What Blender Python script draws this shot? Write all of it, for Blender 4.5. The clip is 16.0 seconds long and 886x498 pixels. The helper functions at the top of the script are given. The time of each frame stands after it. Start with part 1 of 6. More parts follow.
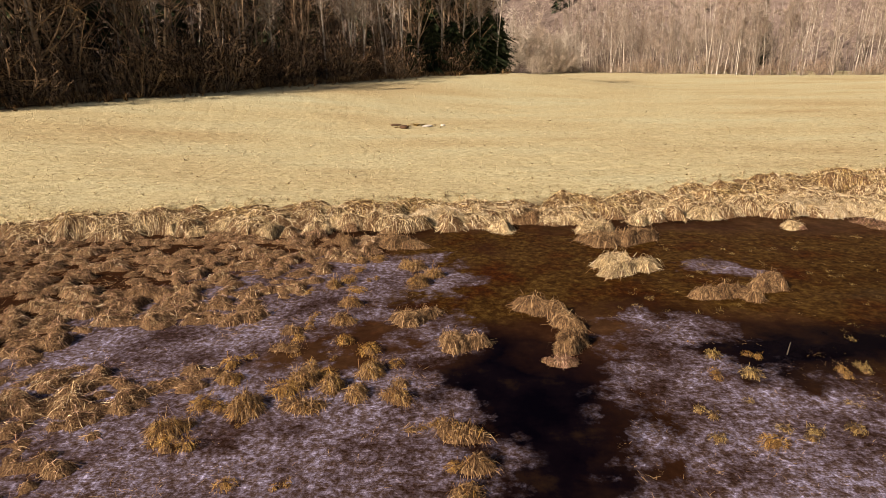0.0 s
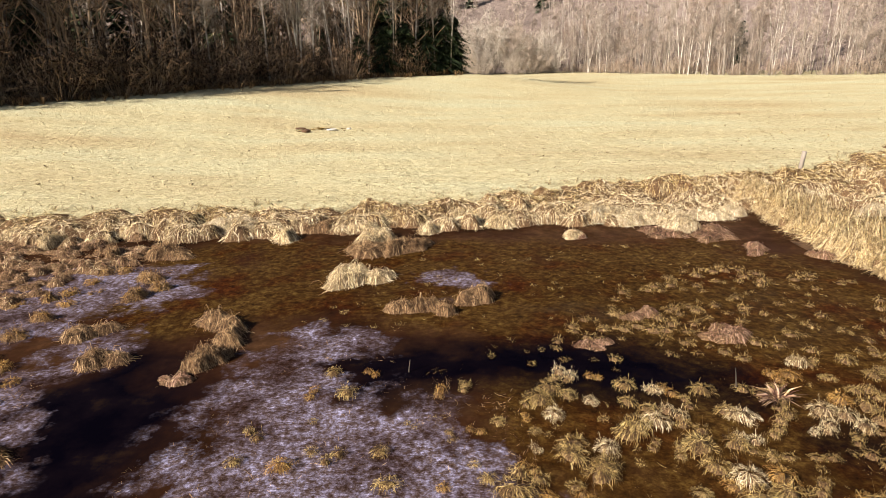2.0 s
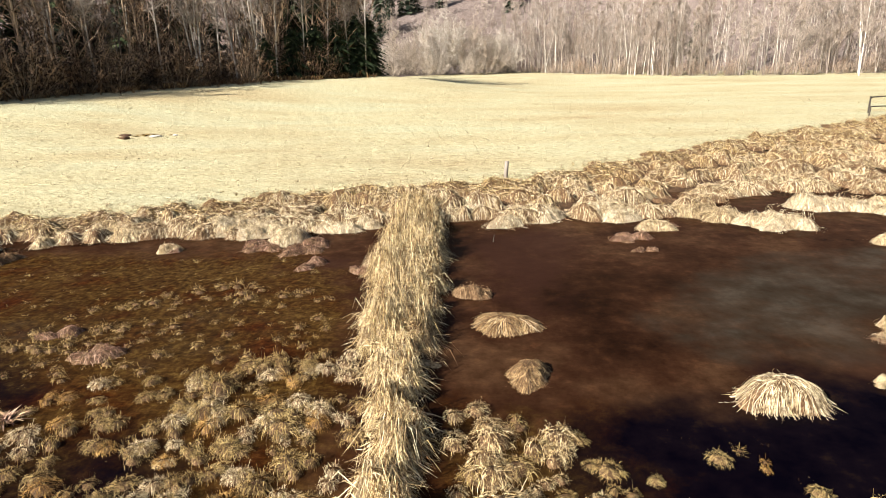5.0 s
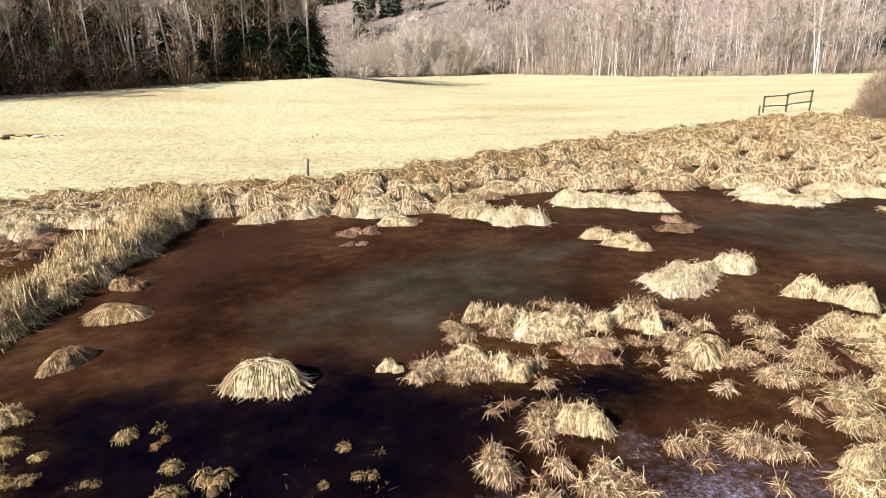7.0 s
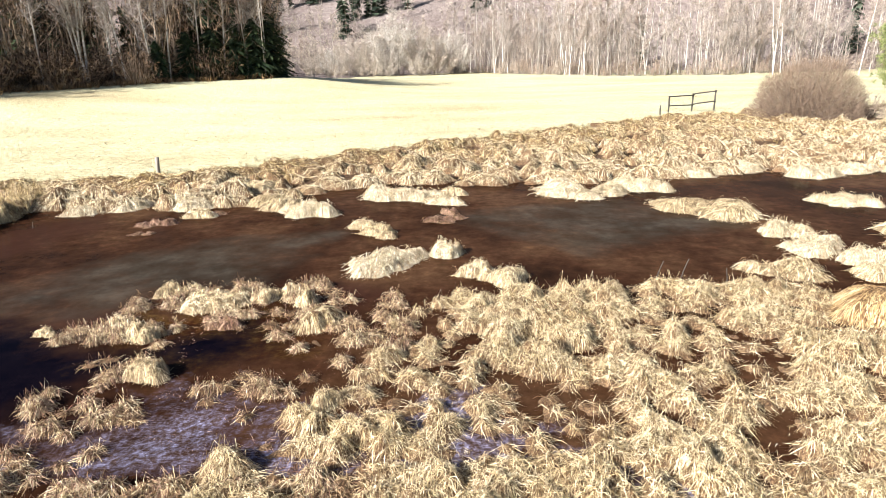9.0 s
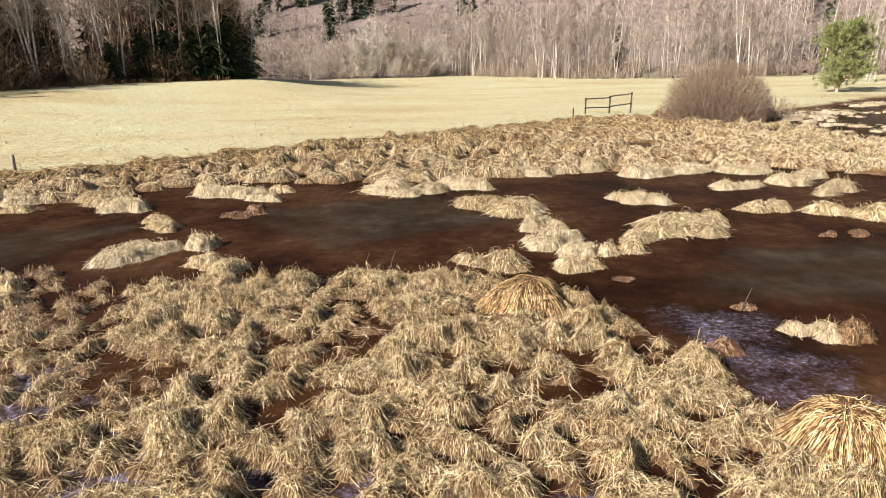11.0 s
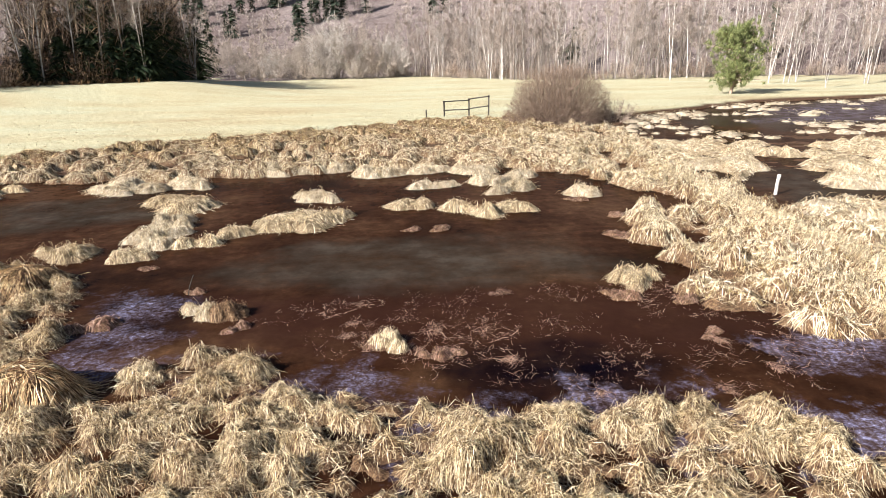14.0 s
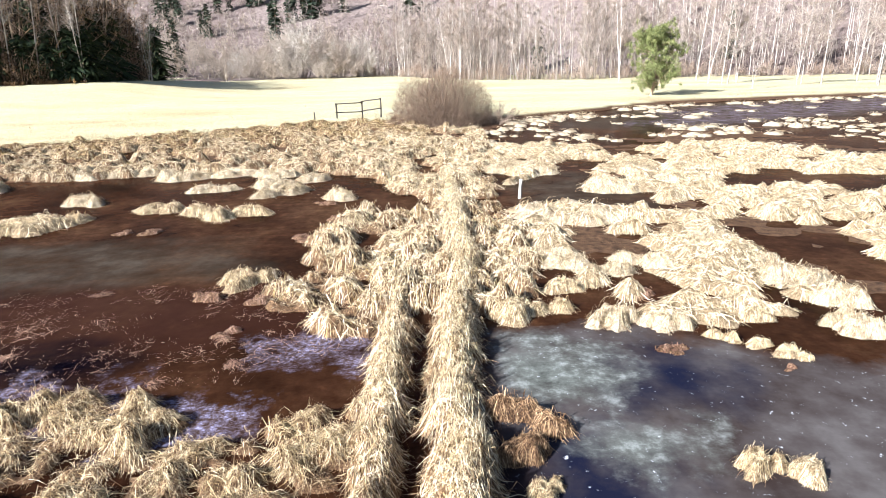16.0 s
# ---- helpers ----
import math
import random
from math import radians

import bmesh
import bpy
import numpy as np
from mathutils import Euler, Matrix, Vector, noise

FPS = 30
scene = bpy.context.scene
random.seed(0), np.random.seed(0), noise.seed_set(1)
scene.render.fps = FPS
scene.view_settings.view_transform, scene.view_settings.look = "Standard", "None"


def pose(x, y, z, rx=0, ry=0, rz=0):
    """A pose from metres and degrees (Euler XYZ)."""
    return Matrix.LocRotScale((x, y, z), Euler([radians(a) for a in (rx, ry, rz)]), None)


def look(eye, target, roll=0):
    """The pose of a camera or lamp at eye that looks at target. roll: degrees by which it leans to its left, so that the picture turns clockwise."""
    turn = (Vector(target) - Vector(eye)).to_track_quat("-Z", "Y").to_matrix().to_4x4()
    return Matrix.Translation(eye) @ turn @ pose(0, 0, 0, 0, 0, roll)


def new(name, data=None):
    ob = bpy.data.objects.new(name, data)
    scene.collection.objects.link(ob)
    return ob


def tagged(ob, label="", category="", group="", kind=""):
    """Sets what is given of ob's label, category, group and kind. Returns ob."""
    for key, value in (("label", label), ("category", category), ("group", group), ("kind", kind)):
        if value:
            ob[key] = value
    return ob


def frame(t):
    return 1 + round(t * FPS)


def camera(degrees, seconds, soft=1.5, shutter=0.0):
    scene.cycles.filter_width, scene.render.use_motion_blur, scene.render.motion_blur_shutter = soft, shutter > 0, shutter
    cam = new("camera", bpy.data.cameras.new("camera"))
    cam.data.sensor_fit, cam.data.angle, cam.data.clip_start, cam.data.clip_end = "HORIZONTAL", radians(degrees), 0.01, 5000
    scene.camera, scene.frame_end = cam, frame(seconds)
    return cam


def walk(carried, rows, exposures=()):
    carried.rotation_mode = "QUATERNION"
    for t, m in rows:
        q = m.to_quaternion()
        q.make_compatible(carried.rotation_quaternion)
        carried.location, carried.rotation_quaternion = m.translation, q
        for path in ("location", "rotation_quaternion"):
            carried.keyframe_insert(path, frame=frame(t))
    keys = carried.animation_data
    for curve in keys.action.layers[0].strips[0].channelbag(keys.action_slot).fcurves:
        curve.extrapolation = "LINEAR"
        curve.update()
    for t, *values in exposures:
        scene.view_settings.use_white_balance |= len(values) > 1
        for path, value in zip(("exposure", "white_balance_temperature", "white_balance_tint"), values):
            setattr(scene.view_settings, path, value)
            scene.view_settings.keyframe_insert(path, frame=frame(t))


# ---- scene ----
cam = camera(74.0, 16.0, soft=0.7)
PATH = [
    (0, (-1.21, 0.09, 3.886), (-1.233, 1.996, 3.279), -1.0),
    (0.5, (-0.075, 0.111, 3.897), (-0.098, 2.016, 3.29), -1.1),
    (1, (1.233, 0.147, 3.961), (1.21, 2.053, 3.355), -1.2),
    (1.5, (2.503, 0.202, 3.97), (2.483, 2.108, 3.363), -1.2),
    (2, (3.933, 0.237, 4.012), (3.916, 2.142, 3.403), -1.1),
    (2.5, (5.323, 0.266, 4.042), (5.311, 2.171, 3.433), -1.1),
    (3, (6.914, 0.248, 4.032), (6.904, 2.152, 3.423), -1.1),
    (3.5, (8.457, 0.233, 4.069), (8.449, 2.137, 3.458), -1.1),
    (4, (10.178, 0.222, 4.149), (10.171, 2.126, 3.538), -1.2),
    (4.5, (11.8, 0.192, 4.244), (11.795, 2.095, 3.631), -1.2),
    (7, (20.077, -0.203, 4.017), (20.075, 1.703, 3.409), -1.3),
    (7.5, (21.514, -0.508, 4.044), (21.513, 1.397, 3.433), -1.4),
    (8, (23.001, -0.826, 4.014), (23.003, 1.079, 3.403), -1.4),
    (8.5, (24.341, -1.213, 4.021), (24.342, 0.691, 3.41), -1.3),
    (9, (25.778, -1.677, 4.09), (25.775, 0.227, 3.478), -1.4),
    (11.5, (32.874, -2.407, 3.914), (32.871, -0.5, 3.311), -1.1),
    (12, (34.39, -2.652, 3.964), (34.391, -0.745, 3.36), -1.1),
    (12.5, (35.885, -2.927, 4.001), (35.885, -1.02, 3.397), -1.1),
    (13, (37.546, -3.192, 4.008), (37.548, -1.285, 3.405), -1.1),
    (13.5, (39.12, -3.419, 3.99), (39.124, -1.512, 3.388), -1.2),
    (14, (40.9, -3.652, 4.002), (40.907, -1.746, 3.398), -1.2),
    (14.5, (42.659, -3.882, 4.079), (42.667, -1.975, 3.474), -1.1),
    (15, (44.578, -3.975, 4.105), (44.587, -2.069, 3.499), -1.2),
    (15.5, (46.457, -4.168, 4.168), (46.469, -2.264, 3.558), -1.1),
    (16, (48.438, -4.348, 4.162), (48.456, -2.443, 3.553), -1.2),
]
EXPOSURES = [(0, 0.50, 8250, 21), (1, 0.74, 7500, 17), (2.5, 1.05, 6900, 13), (4.5, 1.19, 6600, 11), (7, 1.27, 6300, 10), (8, 1.52, 6050, 10), (9, 1.60, 5950, 9), (11.5, 0.82, 6650, 12), (12.5, 0.76, 6600, 12), (13.5, 1.01, 6150, 14), (14.5, 1.34, 5830, 12), (15.5, 1.63, 5700, 11), (16, 1.61, 5650, 12)]
walk(cam, [(t, look(eye, target, roll)) for t, eye, target, roll in PATH], EXPOSURES)

# ---- light: a low spring sun behind the left shoulder, clear sky ----
SUN_ELEVATION = 31.0
SUN_FROM = Vector((-0.80, -0.60, 0)).normalized()
world = bpy.data.worlds.new("sky")
scene.world = world
world.use_nodes = True
wn = world.node_tree
sky = wn.nodes.new("ShaderNodeTexSky")
sky.sky_type = "NISHITA"
sky.sun_disc = False
sky.sun_elevation = radians(SUN_ELEVATION)
sky.sun_rotation = math.atan2(SUN_FROM.x, SUN_FROM.y)
wn.links.new(sky.outputs[0], wn.nodes["Background"].inputs[0])
wn.nodes["Background"].inputs[1].default_value = 0.046
lamp = bpy.data.lights.new("sun", "SUN")
lamp.energy, lamp.angle, lamp.color = 5.0, radians(0.5), (1.0, 0.95, 0.88)
sun = new("sun", lamp)
to_sun = SUN_FROM * math.cos(radians(SUN_ELEVATION)) + Vector((0, 0, math.sin(radians(SUN_ELEVATION))))
sun.matrix_world = look(to_sun * 60, (0, 0, 0))


# ---- materials ----
def material(name, rough=0.8, spec=0.3):
    m = bpy.data.materials.new(name)
    m.use_nodes = True
    b = m.node_tree.nodes["Principled BSDF"]
    b.inputs["Roughness"].default_value = rough
    b.inputs["Specular IOR Level"].default_value = spec
    return m, m.node_tree, b


def node(nt, kind, **values):
    n = nt.nodes.new(kind)
    for key, value in values.items():
        n.inputs[key.replace("_", " ")].default_value = value
    return n


def ramp(nt, source, stops):
    r = nt.nodes.new("ShaderNodeValToRGB")
    while len(r.color_ramp.elements) < len(stops):
        r.color_ramp.elements.new(0.5)
    for e, (at, col) in zip(r.color_ramp.elements, stops):
        e.position, e.color = at, (*col, 1)
    nt.links.new(source, r.inputs[0])
    return r.outputs[0]


def mix(nt, factor, a, b, blend="MIX"):
    n = nt.nodes.new("ShaderNodeMix")
    n.data_type, n.blend_type = "RGBA", blend
    for socket, value in ((n.inputs[0], factor), (n.inputs[6], a), (n.inputs[7], b)):
        if isinstance(value, (int, float)):
            socket.default_value = value
        elif isinstance(value, tuple):
            socket.default_value = (*value, 1)
        else:
            nt.links.new(value, socket)
    return n.outputs[2]


def noise_of(nt, scale, detail=4.0, rough=0.55, squash=None):
    geo = nt.nodes.new("ShaderNodeNewGeometry")
    tex = node(nt, "ShaderNodeTexNoise", Scale=scale, Detail=detail, Roughness=rough)
    where = geo.outputs["Position"]
    if squash:
        mp = nt.nodes.new("ShaderNodeMapping")
        mp.inputs["Scale"].default_value = squash
        nt.links.new(where, mp.inputs[0])
        where = mp.outputs[0]
    nt.links.new(where, tex.inputs["Vector"])
    return tex.outputs[0]


def bump(nt, b, height, strength=0.5, distance=0.05):
    n = node(nt, "ShaderNodeBump", Strength=strength, Distance=distance)
    nt.links.new(height, n.inputs["Height"])
    nt.links.new(n.outputs[0], b.inputs["Normal"])


def blade_material(name, dark, mid, pale, see_through=0.12):
    """Dry leaves: each blade has its own tone, each plant a slight shift, and light comes through them."""
    m, nt, b = material(name, 0.75, 0.25)
    geo = nt.nodes.new("ShaderNodeNewGeometry")
    tone = ramp(nt, geo.outputs["Random Per Island"], [(0.0, dark), (0.2, dark), (0.48, mid), (1.0, pale)])
    patch = ramp(nt, noise_of(nt, 0.9, 3), [(0.3, (0.84, 0.81, 0.76)), (0.7, (1.1, 1.1, 1.08))])
    col = mix(nt, 1.0, tone, patch, "MULTIPLY")
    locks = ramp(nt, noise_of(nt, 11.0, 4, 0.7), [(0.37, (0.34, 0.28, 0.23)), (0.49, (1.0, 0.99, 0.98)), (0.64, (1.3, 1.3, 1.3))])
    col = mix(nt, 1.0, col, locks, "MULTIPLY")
    info = nt.nodes.new("ShaderNodeObjectInfo")
    shift = ramp(nt, info.outputs["Random"], [(0.0, (0.85, 0.8, 0.75)), (1.0, (1.12, 1.1, 1.1))])
    col = mix(nt, 1.0, col, shift, "MULTIPLY")
    nt.links.new(col, b.inputs["Base Color"])
    thin = nt.nodes.new("ShaderNodeBsdfTranslucent")
    nt.links.new(col, thin.inputs[0])
    both = node(nt, "ShaderNodeMixShader", Fac=see_through)
    nt.links.new(b.outputs[0], both.inputs[1])
    nt.links.new(thin.outputs[0], both.inputs[2])
    nt.links.new(both.outputs[0], nt.nodes["Material Output"].inputs[0])
    return m


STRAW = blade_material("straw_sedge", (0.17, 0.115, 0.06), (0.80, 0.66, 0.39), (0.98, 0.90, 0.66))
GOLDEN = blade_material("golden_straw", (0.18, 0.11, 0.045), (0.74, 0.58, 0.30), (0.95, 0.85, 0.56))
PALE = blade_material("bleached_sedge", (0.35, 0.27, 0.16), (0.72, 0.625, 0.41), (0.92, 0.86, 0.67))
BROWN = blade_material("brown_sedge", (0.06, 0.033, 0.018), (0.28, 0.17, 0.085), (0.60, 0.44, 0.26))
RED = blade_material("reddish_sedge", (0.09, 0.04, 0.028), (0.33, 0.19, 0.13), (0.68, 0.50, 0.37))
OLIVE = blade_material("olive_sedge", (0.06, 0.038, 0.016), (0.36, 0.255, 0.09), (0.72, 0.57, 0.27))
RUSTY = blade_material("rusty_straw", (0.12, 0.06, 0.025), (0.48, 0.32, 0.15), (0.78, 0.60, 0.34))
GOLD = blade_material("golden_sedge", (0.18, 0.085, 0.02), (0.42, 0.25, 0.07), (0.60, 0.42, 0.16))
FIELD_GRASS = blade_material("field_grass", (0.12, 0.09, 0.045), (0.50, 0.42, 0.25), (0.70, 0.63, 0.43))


def bark_material(name, dark, pale, scale=3.0, squash=(1, 1, 0.3)):
    m, nt, b = material(name, 0.85, 0.2)
    col = ramp(nt, noise_of(nt, scale, 5, 0.65, squash), [(0.32, dark), (0.62, pale)])
    info = nt.nodes.new("ShaderNodeObjectInfo")
    shift = ramp(nt, info.outputs["Random"], [(0.0, (0.75, 0.72, 0.7)), (1.0, (1.1, 1.08, 1.05))])
    nt.links.new(mix(nt, 1.0, col, shift, "MULTIPLY"), b.inputs["Base Color"])
    return m


BIRCH_BARK = bark_material("birch_bark", (0.20, 0.165, 0.14), (0.66, 0.62, 0.56), 1.6, (1, 1, 1.6))
GREY_BARK = bark_material("grey_bark", (0.16, 0.13, 0.11), (0.40, 0.35, 0.30))
SAPLING_BARK = bark_material("sapling_bark", (0.17, 0.13, 0.10), (0.54, 0.48, 0.41), 0.35, (1, 1, 0.12))
# Bark coloured near-black to paint in the shade inside the wood.
SHADE_BARK = bark_material("shade_darkened_bark", (0.02, 0.014, 0.010), (0.10, 0.07, 0.05))
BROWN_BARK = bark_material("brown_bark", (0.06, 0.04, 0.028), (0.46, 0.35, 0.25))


def twig_material(name, dark, pale, most=0.0):
    """Twigs from dark to pale; most: the share that stays dark."""
    m, nt, b = material(name, 0.85, 0.15)
    geo = nt.nodes.new("ShaderNodeNewGeometry")
    col = ramp(nt, geo.outputs["Random Per Island"], [(0.0, dark), (most, dark), (1.0, pale)])
    info = nt.nodes.new("ShaderNodeObjectInfo")
    shift = ramp(nt, info.outputs["Random"], [(0.0, (0.8, 0.72, 0.66)), (1.0, (1.1, 1.1, 1.1))])
    nt.links.new(mix(nt, 1.0, col, shift, "MULTIPLY"), b.inputs["Base Color"])
    return m


PALE_TWIG = twig_material("pale_twigs", (0.17, 0.13, 0.10), (0.54, 0.46, 0.375))
# Half the twigs are near-black to paint the wood's shade, others pale as sunlit.
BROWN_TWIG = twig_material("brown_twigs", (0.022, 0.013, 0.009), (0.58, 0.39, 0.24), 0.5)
MAUVE_TWIG = twig_material("mauve_twigs", (0.18, 0.14, 0.12), (0.53, 0.46, 0.39))
GREY_TWIG = twig_material("grey_twigs", (0.32, 0.28, 0.235), (0.62, 0.56, 0.48))
NEEDLE_DARK = twig_material("spruce_needles", (0.010, 0.018, 0.009), (0.055, 0.078, 0.032))
# Needle colour paled to stand in for the haze of distance.
NEEDLE_HAZED = twig_material("haze_paled_spruce_needles", (0.02, 0.03, 0.018), (0.085, 0.105, 0.065))
NEEDLE_PINE = twig_material("pine_needles", (0.05, 0.065, 0.022), (0.32, 0.34, 0.13))
EDGE_TWIG = twig_material("edge_twigs", (0.18, 0.125, 0.095), (0.58, 0.48, 0.38))
BUSH_TWIG = twig_material("bush_twigs", (0.10, 0.07, 0.052), (0.42, 0.325, 0.24))


def plain(name, dark, pale, scale, rough=0.85, detail=5, bump_by=0.0, squash=None):
    m, nt, b = material(name, rough, 0.2)
    n = noise_of(nt, scale, detail, 0.6, squash)
    nt.links.new(ramp(nt, n, [(0.3, dark), (0.7, pale)]), b.inputs["Base Color"])
    if bump_by:
        bump(nt, b, n, bump_by, 0.03)
    return m


PEAT = plain("peat", (0.035, 0.02, 0.012), (0.16, 0.09, 0.05), 6.0, 0.7, 6, 0.6)
OLD_WOOD = plain("weathered_wood", (0.16, 0.13, 0.10), (0.36, 0.31, 0.26), 9.0, 0.85, 5, 0.4, (1, 1, 0.15))
DARK_WOOD = plain("dark_wood", (0.035, 0.03, 0.025), (0.11, 0.09, 0.07), 9.0, 0.85, 5, 0.4, (1, 1, 0.15))
PALE_WOOD = plain("pale_post_wood", (0.55, 0.48, 0.38), (0.82, 0.77, 0.68), 9.0, 0.7, 5, 0.3, (1, 1, 0.15))
STONE = plain("pale_stone", (0.45, 0.42, 0.38), (0.75, 0.72, 0.66), 8.0, 0.8, 5, 0.4)


def mound_material(name, dark, mid, pale):
    """The matted dead leaves of a tussock: fine short fibres over soft blotches."""
    m, nt, b = material(name, 0.85, 0.15)
    fibre = noise_of(nt, 55.0, 4, 0.7, (1, 1, 0.45))
    col = ramp(nt, fibre, [(0.36, dark), (0.5, mid), (0.66, pale)])
    soft = ramp(nt, noise_of(nt, 5.0, 3), [(0.3, (0.6, 0.56, 0.52)), (0.7, (1.1, 1.1, 1.1))])
    nt.links.new(mix(nt, 1.0, col, soft, "MULTIPLY"), b.inputs["Base Color"])
    bump(nt, b, fibre, 1.0, 0.02)
    return m


STRAW_MOUND = mound_material("straw_mound", (0.09, 0.055, 0.03), (0.34, 0.25, 0.14), (0.62, 0.52, 0.34))
PALE_MOUND = mound_material("bleached_mound", (0.20, 0.14, 0.08), (0.52, 0.43, 0.29), (0.76, 0.69, 0.54))
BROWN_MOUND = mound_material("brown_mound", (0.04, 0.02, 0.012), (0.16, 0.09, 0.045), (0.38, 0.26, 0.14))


def ground_material():
    """Dry meadow on the field, peat in the bog: the border follows the height of the ground."""
    m, nt, b = material("meadow_and_peat", 0.9, 0.1)
    broad = ramp(nt, noise_of(nt, 0.10, 5, 0.6, (0.6, 1.6, 1)), [(0.3, (0.46, 0.37, 0.21)), (0.5, (0.535, 0.485, 0.295)), (0.72, (0.545, 0.55, 0.37))])
    fine = ramp(nt, noise_of(nt, 5.0, 6, 0.75, (0.7, 1.3, 1)), [(0.34, (0.52, 0.46, 0.37)), (0.45, (0.94, 0.92, 0.89)), (0.68, (1.15, 1.15, 1.17))])
    blades = ramp(nt, noise_of(nt, 22.0, 4, 0.7, (0.6, 1.5, 1)), [(0.38, (0.60, 0.55, 0.46)), (0.48, (1.0, 1.0, 1.0)), (0.62, (1.18, 1.18, 1.18))])
    grass = mix(nt, 1.0, mix(nt, 1.0, broad, fine, "MULTIPLY"), blades, "MULTIPLY")
    peat = ramp(nt, noise_of(nt, 5.0, 6, 0.65), [(0.3, (0.03, 0.017, 0.010)), (0.7, (0.15, 0.085, 0.045))])
    geo = nt.nodes.new("ShaderNodeNewGeometry")
    cut = nt.nodes.new("ShaderNodeSeparateXYZ")
    nt.links.new(geo.outputs["Position"], cut.inputs[0])
    edge = node(nt, "ShaderNodeMapRange", From_Min=0.16, From_Max=0.3)
    nt.links.new(cut.outputs[2], edge.inputs[0])
    nt.links.new(mix(nt, edge.outputs[0], peat, grass), b.inputs["Base Color"])
    bump(nt, b, noise_of(nt, 2.6, 8, 0.72), 0.9, 0.14)
    return m


GROUND = ground_material()
LITTER = plain("leaf_litter", (0.05, 0.028, 0.016), (0.17, 0.10, 0.055), 5.0, 0.95, 6, 0.7)


def hill_material():
    m, nt, b = material("wooded_hillside", 0.95, 0.05)
    broad = ramp(nt, noise_of(nt, 0.02, 5, 0.6), [(0.3, (0.19, 0.148, 0.13)), (0.7, (0.31, 0.26, 0.228))])
    fine = ramp(nt, noise_of(nt, 0.5, 6, 0.75, (1, 1, 0.35)), [(0.3, (0.55, 0.5, 0.5)), (0.7, (1.15, 1.12, 1.1))])
    nt.links.new(mix(nt, 1.0, broad, fine, "MULTIPLY"), b.inputs["Base Color"])
    bump(nt, b, noise_of(nt, 0.4, 6, 0.7), 0.8, 2.0)
    return m


HILL = hill_material()


def mask_of(nt, name, rag=2.4, scale=1.6, low=0.36, high=0.64):
    """The share of one kind of water, from the sheet's own attribute, with a ragged border."""
    at = nt.nodes.new("ShaderNodeAttribute")
    at.attribute_name = name
    wob = nt.nodes.new("ShaderNodeMath")
    wob.operation = "MULTIPLY_ADD"
    wob.inputs[1].default_value = rag
    nt.links.new(noise_of(nt, scale, 8, 0.62), wob.inputs[0])
    nt.links.new(at.outputs["Fac"], wob.inputs[2])
    near = node(nt, "ShaderNodeMapRange", From_Min=low + rag / 2, From_Max=high + rag / 2)
    nt.links.new(wob.outputs[0], near.inputs[0])
    limit = node(nt, "ShaderNodeMapRange", From_Min=0.0, From_Max=0.25)
    nt.links.new(at.outputs["Fac"], limit.inputs[0])
    return times(nt, near.outputs[0], limit.outputs[0])


def times(nt, a, b):
    n = nt.nodes.new("ShaderNodeMath")
    n.operation = "MULTIPLY"
    for socket, value in zip(n.inputs, (a, b)):
        if isinstance(value, (int, float)):
            socket.default_value = value
        else:
            nt.links.new(value, socket)
    return n.outputs[0]


